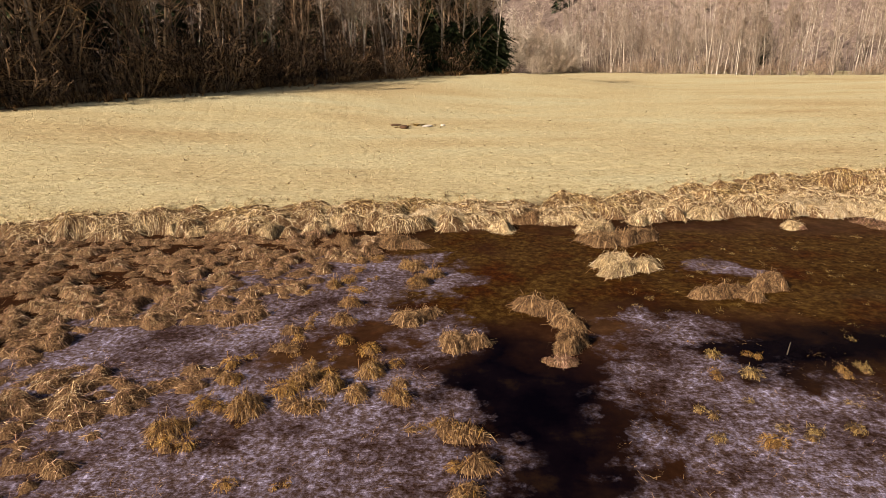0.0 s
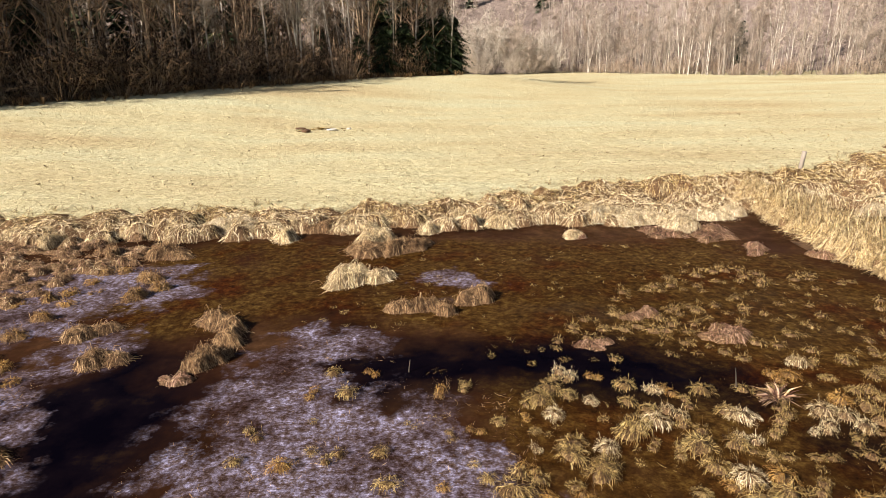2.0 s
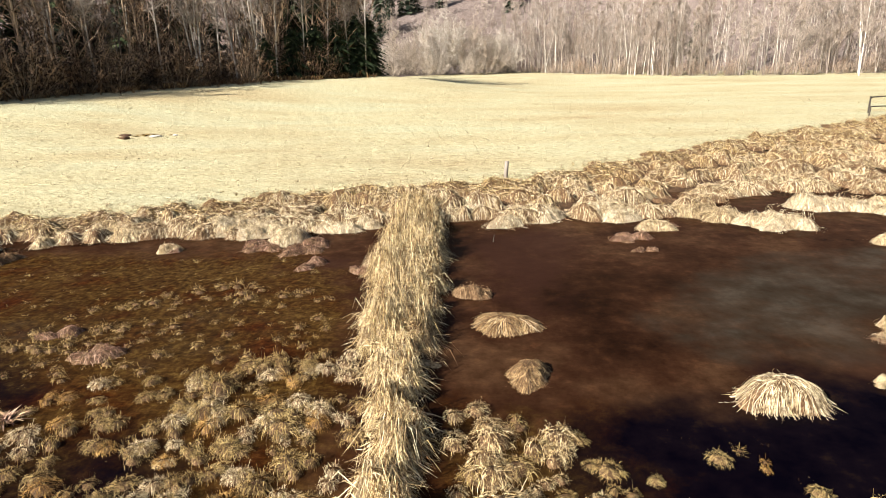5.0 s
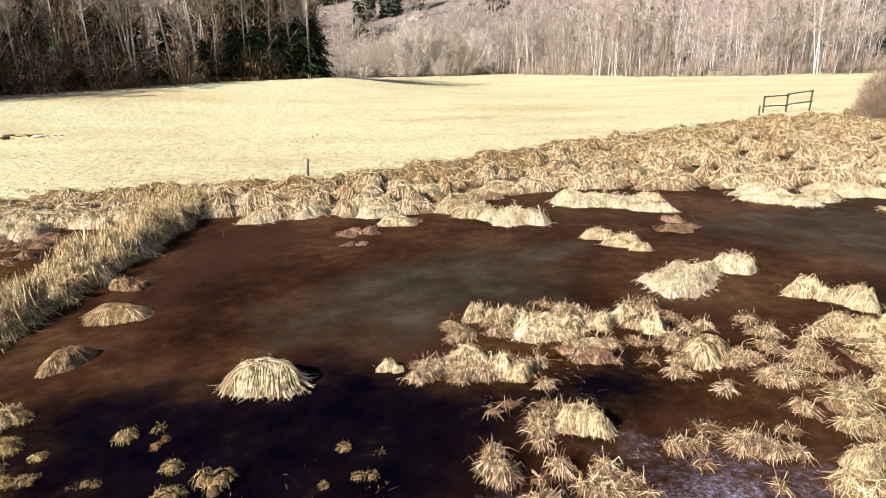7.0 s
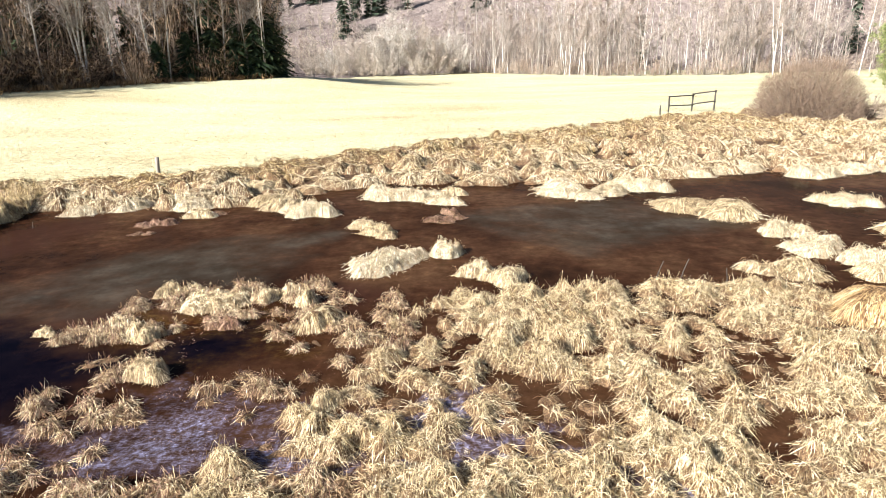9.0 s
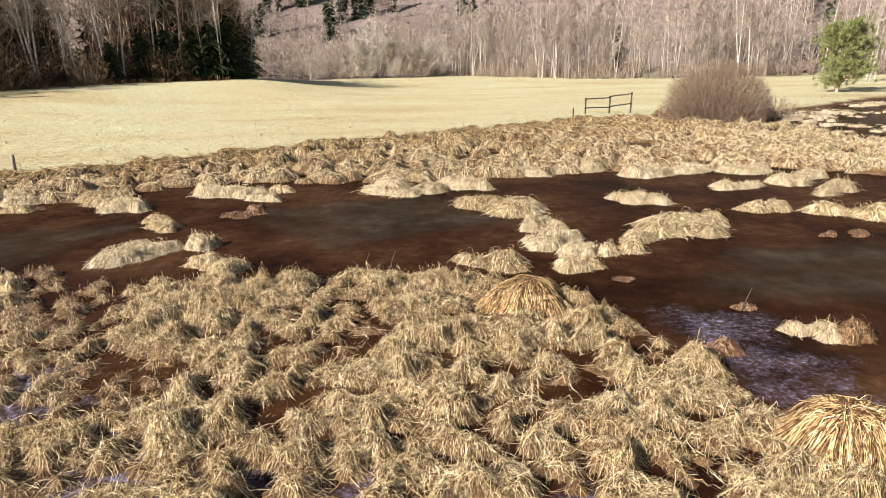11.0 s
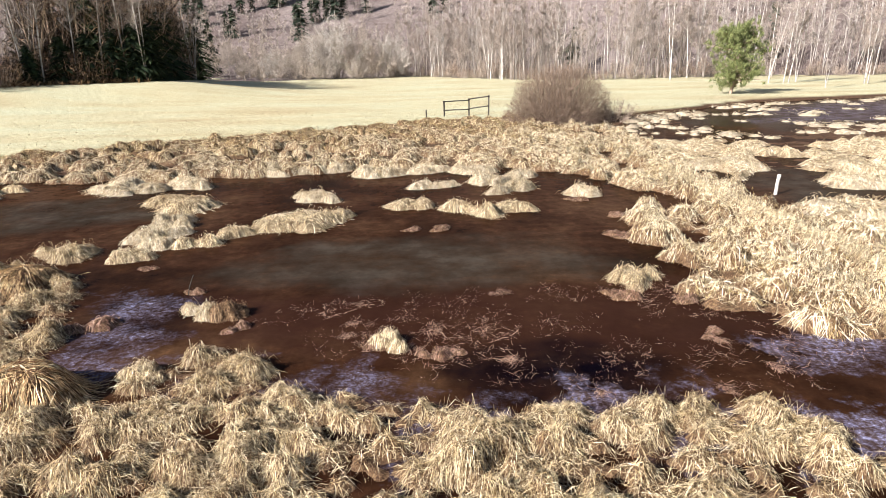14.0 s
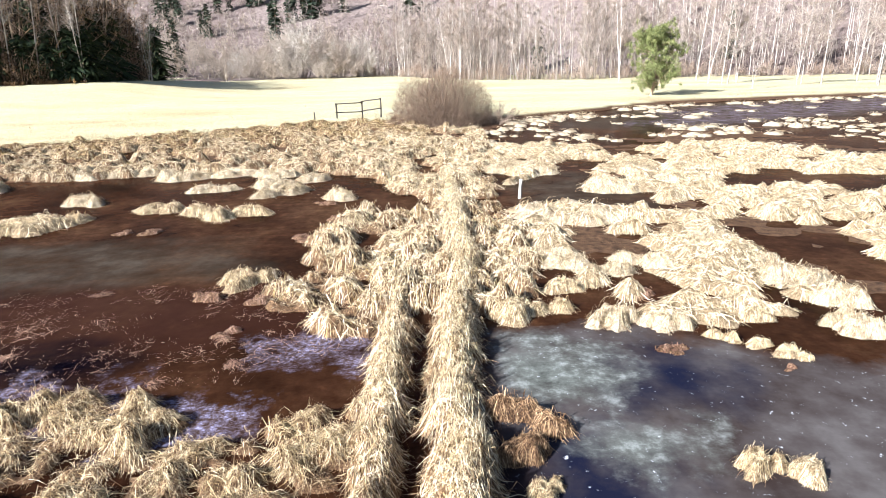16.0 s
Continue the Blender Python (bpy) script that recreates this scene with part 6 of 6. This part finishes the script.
def wood_floor():
    """Brown leaf litter under the trees, just above the meadow."""
    u = np.linspace(0, 1, 90)
    rows = []
    wob = np.random.default_rng(51)
    for k, out in enumerate((-0.6, 3, 10, 20, 34, 60)):
        p = np.array([along(WOOD_EDGE, v) for v in u]) + np.array([-0.76, 0.64]) * (out + (wob.normal(0, 0.5, (90, 1)) if k == 0 else 0))
        rows.append(np.c_[p, ground_height(p[:, 0], p[:, 1]) + 0.03])
    verts = np.concatenate(rows)
    i, j = np.meshgrid(np.arange(5), np.arange(89), indexing="ij")
    a = (i * 90 + j).ravel()
    me = mesh_from("wood_floor", verts, [(np.stack([a, a + 1, a + 91, a + 90], 1), 0)], [LITTER])
    return tagged(new("wood_floor", me), "brown leaf litter on the floor of the wood", "ground", kind="structure")


wood_floor()


def many_trees(name, models, x, y, scale, mats, label, category, seed, sink=0.2):
    r = np.random.default_rng(seed)
    both = []
    for m in models:
        (v0, f0), (v1, f1) = m[2], m[3]
        both.append((np.concatenate([v0, v1]), list(f0) + [(f + len(v0), 1) for f, _ in f1]))
    n = len(x)
    return stuff(name, both, x, y, far_height(x, y) - sink, scale, scale, r.uniform(0, 6.3, n), mats, label, category, r.integers(0, len(both), n))


def far_height(x, y):
    """The wooded hillside beyond the meadow."""
    x, y = np.asarray(x, float), np.asarray(y, float)
    d = np.maximum(0, y - 175 - 0.25 * np.maximum(0, 40 - x) + 0.9 * np.maximum(0, x - 45))
    left = np.maximum(0, (y - 95) * 0.64 + (-x) * 0.76 - 20) * (y > 40)
    return ground_height(x, y) + 0.24 * d + 0.0011 * np.minimum(d, 300) ** 2 + 0.06 * left


def right_forest():
    r = np.random.default_rng(60)
    into = np.array([0.3, 0.95])
    for n in range(170):
        p = along(RIGHT_EDGE, r.random()) + into * (r.random() ** 1.4 * 24)
        if r.random() < 0.34:
            set_tree("birch_tree", BIRCHES[n % 7], *p, r.uniform(0.7, 1.15), r.uniform(0, 360), "sunlit leafless birch with white bark at the forest edge", "tree", "birches at the far forest edge")
        else:
            set_tree("bare_tree", GREY_TREES[n % 5], *p, r.uniform(0.75, 1.15), r.uniform(0, 360), "sunlit leafless grey tree at the forest edge", "tree", "grey trees at the far forest edge")
    for x, y, s in ((88, 79, 0.8), (89.5, 80.5, 0.85), (87, 81, 0.75), (94.5, 72.5, 0.8), (96, 74, 0.75), (98, 73, 0.8), (90, 92, 0.9), (85.5, 66, 0.4), (101, 67, 0.75), (103, 70, 0.8), (79, 96, 1.0), (92, 83, 0.8), (106, 78, 0.9)):
        set_tree("birch_tree", BIRCHES[int(r.integers(0, 7))], x, y, s, r.uniform(0, 360), "white birch standing free before the forest", "tree", "birches before the forest")
    poles = Build()
    for n in range(460):
        x, y = along(RIGHT_EDGE, r.random()) + into * (r.random() ** 1.5 * 22 - 0.5)
        z, h = float(ground_height(x, y)), r.uniform(2.5, 10)
        lean = r.normal(0, 0.06 * h, 2)
        poles.tube(np.array([(x, y, z - 0.2), (x + 0.4 * lean[0], y + 0.4 * lean[1], z + 0.5 * h), (x + lean[0], y + lean[1], z + h)]), np.array([0.045, 0.035, 0.010]) * r.uniform(0.5, 1.5), 3)
    tagged(new("saplings", poles.mesh("saplings", [SAPLING_BARK])), "dense thin leafless saplings along the forest edge", "tree", kind="stuff")
    for n in range(84):
        p = along(RIGHT_EDGE, (n + r.random()) / 84) + into * r.uniform(0.5, 8)
        set_tree("bare_shrub", EDGE_SHRUBS[n % 3], *p, r.uniform(0.3, 0.75), r.uniform(0, 360), "pale grey leafless shrub at the forest edge", "shrub", "shrubs at the far forest edge")
    p = np.array([along(RIGHT_EDGE, a) for a in r.random(260)]) + into * (6 + 50 * r.random((260, 1)))
    many_trees("forest_behind", THIN_TREES, p[:, 0], p[:, 1], r.uniform(0.8, 1.3, 260), [BIRCH_BARK, MAUVE_TWIG], "leafless forest standing dense behind the meadow", "forest", 61)
    for x, y, s in ((-1, 156, 1.3), (4, 153, 1.7), (9, 157, 2.2), (15, 154, 2.5), (20, 157, 2.3), (25, 153, 1.6), (12, 150, 1.1), (29, 158, 1.9), (21, 149, 0.9), (-6, 163, 1.5)):
        set_tree("willow_thicket", HAZE_SHRUBS[int(r.integers(0, 4))], x, y, s, r.uniform(0, 360), "hazy pale grey willow thicket in the valley", "shrub", "willow thickets")
    x, y = r.uniform(-40, 34, 40), r.uniform(166, 200, 40)
    many_trees("valley_shrubs", FAR_CROWNS, x, y, r.uniform(0.6, 1.3, 40), [GREY_BARK, MAUVE_TWIG], "low brown shrubs in the valley", "shrub", 65)
    for x, y, s in ((-14.4, 148, 1.45), (-32, 222, 1.3), (-35, 224, 1.0), (-54, 234, 1.5), (-50, 236, 1.2), (-6.4, 217, 1.7), (-8.5, 219, 1.4), (-4.6, 238, 1.5), (-1, 239, 1.3), (2.2, 240, 1.6),
                    (5, 242, 1.4), (-37, 250, 1.3), (-33, 252, 1.0), (-53, 249, 1.6), (-57, 247, 1.2), (14, 244, 1.3), (40, 236, 1.5), (44, 238, 1.2), (-24, 255, 1.2), (75, 150, 1.3), (112, 128, 1.3)):
        ob = set_tree("spruce_tree", FAR_SPRUCES[int(r.integers(0, 3))], x, y, s, r.uniform(0, 360), "dark narrow spruce on the far hillside", "tree", "spruces on the hillside")
        ob.location.z = float(far_height(x, y)) - 0.3
    x, y = np.r_[r.uniform(-200, 330, 330), r.uniform(-130, 40, 330)], np.r_[190 + 290 * r.random(330) ** 1.3, 172 + 150 * r.random(330)]
    many_trees("hill_trees", FAR_CROWNS, x, y, r.uniform(0.8, 1.5, 660), [GREY_BARK, MAUVE_TWIG], "leafless trees covering the far hillside", "forest", 63)
    x, y = r.uniform(-75, 4, 130), r.uniform(124, 178, 130)
    many_trees("valley_wood", THIN_TREES, x, y, r.uniform(0.5, 1.0, 130), [GREY_BARK, PALE_TWIG], "leafless grey wood in the valley behind the meadow", "forest", 67)
    x, y = r.uniform(-75, 10, 120), r.uniform(128, 175, 120)
    many_trees("valley_bushes", FAR_CROWNS, x, y, r.uniform(0.5, 1.1, 120), [GREY_BARK, GREY_TWIG], "grey bushes in the valley behind the meadow", "shrub", 68)
    x, y = r.uniform(-90, 50, 46), r.uniform(225, 420, 46)
    many_trees("far_spruces", FAR_SPRUCES, x, y, r.uniform(0.9, 1.9, 46), [BROWN_BARK, NEEDLE_HAZED], "scattered dark spruces on the far hillside", "tree", 64)
    # Spruces added behind the edge trees to block light and darken the wood.
    u = r.random(70)
    p = np.array([along(WOOD_EDGE, 0.12 + 0.88 * v) for v in u]) + np.array([-0.76, 0.64]) * r.uniform(13, 28, (70, 1))
    q = np.c_[2.5 - 8 * u[:40], 77 + 36 * u[:40]] + [-3.0, 0] + r.normal(0, 1.2, (40, 2))
    p = np.r_[p, q]
    many_trees("wood_spruces", FAR_SPRUCES, p[:, 0], p[:, 1], r.uniform(0.9, 1.7, 110), [BROWN_BARK, NEEDLE_DARK], "dark spruces added inside the wood to block light through it", "forest", 69)
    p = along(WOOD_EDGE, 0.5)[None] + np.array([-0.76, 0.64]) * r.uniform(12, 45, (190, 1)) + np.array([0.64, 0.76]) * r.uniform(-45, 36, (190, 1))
    many_trees("wood_interior", THIN_TREES, p[:, 0], p[:, 1], r.uniform(0.8, 1.2, 190), [SHADE_BARK, SHADE_BARK], "leafless trees inside the wood, coloured near-black for deep shade", "forest", 66)


right_forest()


def hillside():
    xs, ys = np.linspace(-900, 1000, 90), np.concatenate([np.linspace(90, 700, 80)])
    x, y = np.meshgrid(xs, ys)
    z = far_height(x, y) - 0.6
    verts = np.stack([x, y, z], -1).reshape(-1, 3)
    i, j = np.meshgrid(np.arange(len(ys) - 1), np.arange(len(xs) - 1), indexing="ij")
    a = (i * len(xs) + j).ravel()
    me = mesh_from("hillside", verts, [(np.stack([a, a + 1, a + 1 + len(xs), a + len(xs)], 1), 0)], [HILL])
    return tagged(new("hillside", me), "brown leafless wooded hillside beyond the meadow", "hill", kind="structure")


hillside()


# ---- single things ----
def rod(build, p, q, r, sides=6, wob=0.0, seed=0):
    g = np.random.default_rng(seed)
    s = np.linspace(0, 1, 5)[:, None]
    path = np.array(p) + (np.array(q) - np.array(p)) * s + g.normal(0, wob, (5, 3))
    build.tube(path, r * (1 + g.normal(0, 0.06, 5)), sides)
    n = build.n
    build.add(np.array([path[0], path[-1]]), [np.array([[n - 5 * sides + k, n - 5 * sides + (k + 1) % sides, n] for k in range(sides)]) - n,
                                              np.array([[n - sides + k, n - sides + (k + 1) % sides, n + 1] for k in range(sides)]) - n])


def post(name, x, y, height, radius, tilt, mat, label, sides=7):
    b = Build()
    rod(b, (0, 0, -0.3), (0, 0, height), radius, sides, 0.006, int(abs(x) * 10))
    me = b.mesh(name, [mat])
    ob = tagged(new(name, me), label, "post")
    ob.matrix_basis = pose(x, y, float(ground_height(x, y)), tilt[0], tilt[1], 20)
    return ob


post("wooden_post", 15.52, 19.45, 0.78, 0.07, (2, 4), OLD_WOOD, "short weathered grey wooden post at the meadow's edge")
post("wooden_post", 40.1, 37.5, 0.62, 0.05, (0, 0), DARK_WOOD, "thin dark wooden stake in the meadow")
marker = post("marker_post", 51.05, 13.7, 0.62, 0.05, (1, 2), PALE_WOOD, "pale peeled wooden post leaning in marsh water", 8)
marker.location.z = 0.0


def fence():
    ob = tagged(new("wooden_fence"), "dark two-rail wooden fence with an uneven top in the meadow", "fence")
    feet = [(41.35, 39.4, 1.08), (43.15, 39.9, 1.22), (44.55, 39.6, 1.40)]
    z = [float(ground_height(x, y)) for x, y, _ in feet]
    for n, (x, y, h) in enumerate(feet):
        b = Build()
        rod(b, (x, y, z[n] - 0.3), (x, y, z[n] + h), 0.055, 7, 0.005, n)
        part("fence_post", b.mesh("fence_post", [DARK_WOOD]), ob)
    for n, heights in ((0, ((1.02, 1.10), (0.42, 0.45))), (1, ((1.16, 1.34), (0.48, 0.68)))):
        for lo, hi in heights:
            (x0, y0, _), (x1, y1, _) = feet[n], feet[n + 1]
            b = Build()
            rod(b, (x0 - 0.08, y0 - 0.06, z[n] + lo), (x1 + 0.06, y1 - 0.06, z[n + 1] + hi), 0.045, 6, 0.006, n + 5)
            part("rail", b.mesh("rail", [DARK_WOOD]), ob)
    return ob


fence()


def meadow_bush():
    r = np.random.default_rng(300)
    w, _ = bush(r, 3.7, 6.6, 120, 10, 0.006)
    n = 36000
    d = r.normal(0, 1, (n, 3))
    d[:, 2] = abs(d[:, 2])
    d /= np.linalg.norm(d, axis=1, keepdims=True)
    lumps = 1 + 0.07 * np.sin(4 * np.arctan2(d[:, 1], d[:, 0]) + 1) + 0.06 * np.sin(7 * d[:, 2] + 5 * d[:, 0])
    at = d * (r.random(n) ** 0.42 * lumps)[:, None] * [3.4, 3.4, 3.55]
    way = d * [0.7, 0.7, 0.9] + r.normal(0, 0.55, (n, 3)) + [0, 0, 0.35]
    way /= np.linalg.norm(way, axis=1, keepdims=True)
    p = at[:, None] + way[:, None] * r.uniform(0.2, 0.6, n)[:, None, None] * np.array([0, 1.0])[None, :, None]
    p[..., 2] = np.maximum(p[..., 2], 0.03)
    side = np.cross(way, r.normal(0, 1, (n, 3)))
    side /= np.linalg.norm(side, axis=1, keepdims=True)
    c = Build()
    c.ribbons(p, np.array([0.0075, 0]), side)
    model = (w.mesh("branch_work", [GREY_BARK]), c.mesh("twig_crown", [BUSH_TWIG]))
    ob = tagged(new("bare_bush"), "wide rounded leafless brown bush at the pond's edge", "bush")
    part("branch_work", model[0], ob)
    part("twig_crown", model[1], ob)
    ob.matrix_basis = pose(48.9, 36.4, float(ground_height(48.9, 36.4)) - 0.1)
    w, c = bush(np.random.default_rng(301), 1.6, 3.6, 50, 1800, 0.010)
    low = tagged(new("bare_bush"), "low leafless brown bush beside a larger one", "bush")
    part("branch_work", w.mesh("branch_work", [BROWN_BARK]), low)
    part("twig_crown", c.mesh("twig_crown", [BUSH_TWIG]), low)
    low.matrix_basis = pose(52.6, 36.2, float(ground_height(52.6, 36.2)) - 0.1)


meadow_bush()


def pine():
    """A young pine: short trunk, rising limbs, round clumps of needles."""
    r = np.random.default_rng(310)
    wood, crown = Build(), Build()
    s = np.linspace(0, 1, 8)
    path = np.stack([0.5 * s + 0.2 * np.sin(s * 5), 0.2 * s, 6.6 * s - 0.2], 1)
    wood.tube(path, 0.17 * (1 - 0.85 * s) + 0.02, 7)
    for _ in range(72):
        u = r.uniform(0.10, 1.0)
        at = np.array([np.interp(u, s, path[:, c]) for c in range(3)])
        a = r.uniform(0, 6.3)
        reach = 3.3 * math.sqrt(max(0.05, 1 - ((u - 0.42) / 0.62) ** 2)) * r.uniform(0.45, 1.08)
        d = np.array([math.cos(a), math.sin(a), r.uniform(0.1, 0.6)])
        step = np.linspace(0, 1, 5)[:, None]
        limb = at + d * reach * step + np.cumsum(r.normal(0, 0.04, (5, 3)), 0) * reach * step
        wood.tube(limb, 0.05 * (1 - 0.8 * step[:, 0]) + 0.008, 4)
        for f in (0.4, 0.6, 0.8, 1.0):
            for _ in range(3):
                mid = at + d * reach * f + r.normal(0, 0.32, 3)
                n = 46
                out = r.normal(0, 1, (n, 3)) + [0, 0, 0.5]
                out /= np.linalg.norm(out, axis=1, keepdims=True)
                p = mid + r.normal(0, 0.10, (n, 1, 3)) + out[:, None] * (r.uniform(0.12, 0.3, n))[:, None, None] * np.array([0, 1.0])[None, :, None]
                side = np.cross(out, r.normal(0, 1, (n, 3)))
                side /= np.linalg.norm(side, axis=1, keepdims=True)
                crown.ribbons(p, np.array([0.028, 0]), side)
    ob = tagged(new("pine_tree"), "young round-crowned green pine at the meadow's end", "tree")
    part("trunk", wood.mesh("trunk", [BROWN_BARK]), ob)
    part("crown", crown.mesh("crown", [NEEDLE_PINE]), ob)
    ob.matrix_basis = pose(71.0, 58.6, float(ground_height(71.0, 58.6)) - 0.05) @ Matrix.Diagonal((0.9, 0.9, 0.97, 1))


pine()


def stone(name, x, y, size, flat, seed, mat, label, category="stone"):
    bm = bmesh.new()
    bmesh.ops.create_icosphere(bm, subdivisions=2, radius=size)
    for v in bm.verts:
        k = 1 + 0.28 * noise.noise(v.co * 2.2 / size + Vector((seed, 0, 0)))
        v.co = Vector((v.co.x * k * 1.4, v.co.y * k, v.co.z * k * flat))
    me = bpy.data.meshes.new(name)
    bm.to_mesh(me)
    bm.free()
    me.materials.append(mat)
    ob = tagged(new(name, me), label, category)
    ob.matrix_basis = pose(x, y, float(ground_height(x, y)) + size * flat * 0.4, 0, 0, seed * 40)
    return ob


stone("flat_stone", -2.35, 33.0, 0.22, 0.35, 1, STONE, "pale flat stone lying in the meadow")
stone("flat_stone", -1.5, 33.6, 0.13, 0.4, 2, STONE, "small pale stone lying in the meadow")
stone("peat_clod", -3.55, 32.1, 0.24, 0.5, 3, PEAT, "dark clod of turned peat in the meadow", "soil")
stone("peat_clod", -4.1, 33.2, 0.22, 0.3, 5, PEAT, "dark clod of turned peat in the meadow", "soil")


def grass_clump(x, y, size, seed):
    me = spray(np.random.default_rng(seed), 70, 0.05, 0.3).mesh("grass_clump", [OLIVE])
    ob = tagged(new("grass_clump", me), "olive clump of rank grass beside a hole in the meadow", "grass", "clumps by the hole")
    ob.matrix_basis = pose(x, y, float(ground_height(x, y)) - 0.02) @ Matrix.Diagonal((size, size * 0.7, size * 0.45, 1))
    return ob


for n, (x, y, size) in enumerate(((-3.0, 33.2, 0.5), (-2.6, 33.5, 0.35), (-3.4, 33.0, 0.3), (-4.0, 32.4, 0.3), (-1.9, 33.9, 0.25))):
    grass_clump(x, y, size, 400 + n)


def reed_stem(x, y, height, lean, mat):
    """A dead reed stalk with a bent tip."""
    b = Build()
    s = np.linspace(0, 1, 6)
    b.tube(np.stack([lean * height * s ** 1.6, 0.3 * lean * height * s ** 2, height * s - 0.1], 1), 0.010 * (1 - 0.7 * s) + 0.003, 5)
    ob = tagged(new("reed_stem", b.mesh("reed_stem", [mat])), "thin dead reed stem standing in bog water", "reed", "dead reed stems")
    ob.matrix_basis = pose(x, y, max(0.0, float(ground_height(x, y))))
    return ob


REED_STEMS_AT = [(3.37, 7.33), (31.08, 8.6), (30.29, 8.84), (50.46, 5.87), (49.96, 5.16), (29.78, 8.76), (14.64, 13.75), (7.57, 6.83), (36.2, 6.5)]
for n, (x, y) in enumerate(REED_STEMS_AT):
    reed_stem(x, y, 0.28 + 0.10 * (n % 3), (0.1, -0.15, 0.3)[n % 3], DARK_WOOD)


def fallen_reeds(x, y, size):
    """A sheaf of dead reeds fallen open like a star."""
    me = spray(np.random.default_rng(90), 90, 0.030, 0.5).mesh("fallen_reeds", [BROWN, RED])
    me.polygons.foreach_set("material_index", (np.arange(len(me.polygons)) % 3 > 0).astype(np.int32))
    ob = tagged(new("fallen_reeds", me), "sheaf of reddish dead reeds fallen open in shallow water", "reed")
    ob.matrix_basis = pose(x, y, -0.02, 0, 0, 30) @ Matrix.Diagonal((size, size * 0.8, size * 0.55, 1))


fallen_reeds(7.93, 6.52, 0.36)
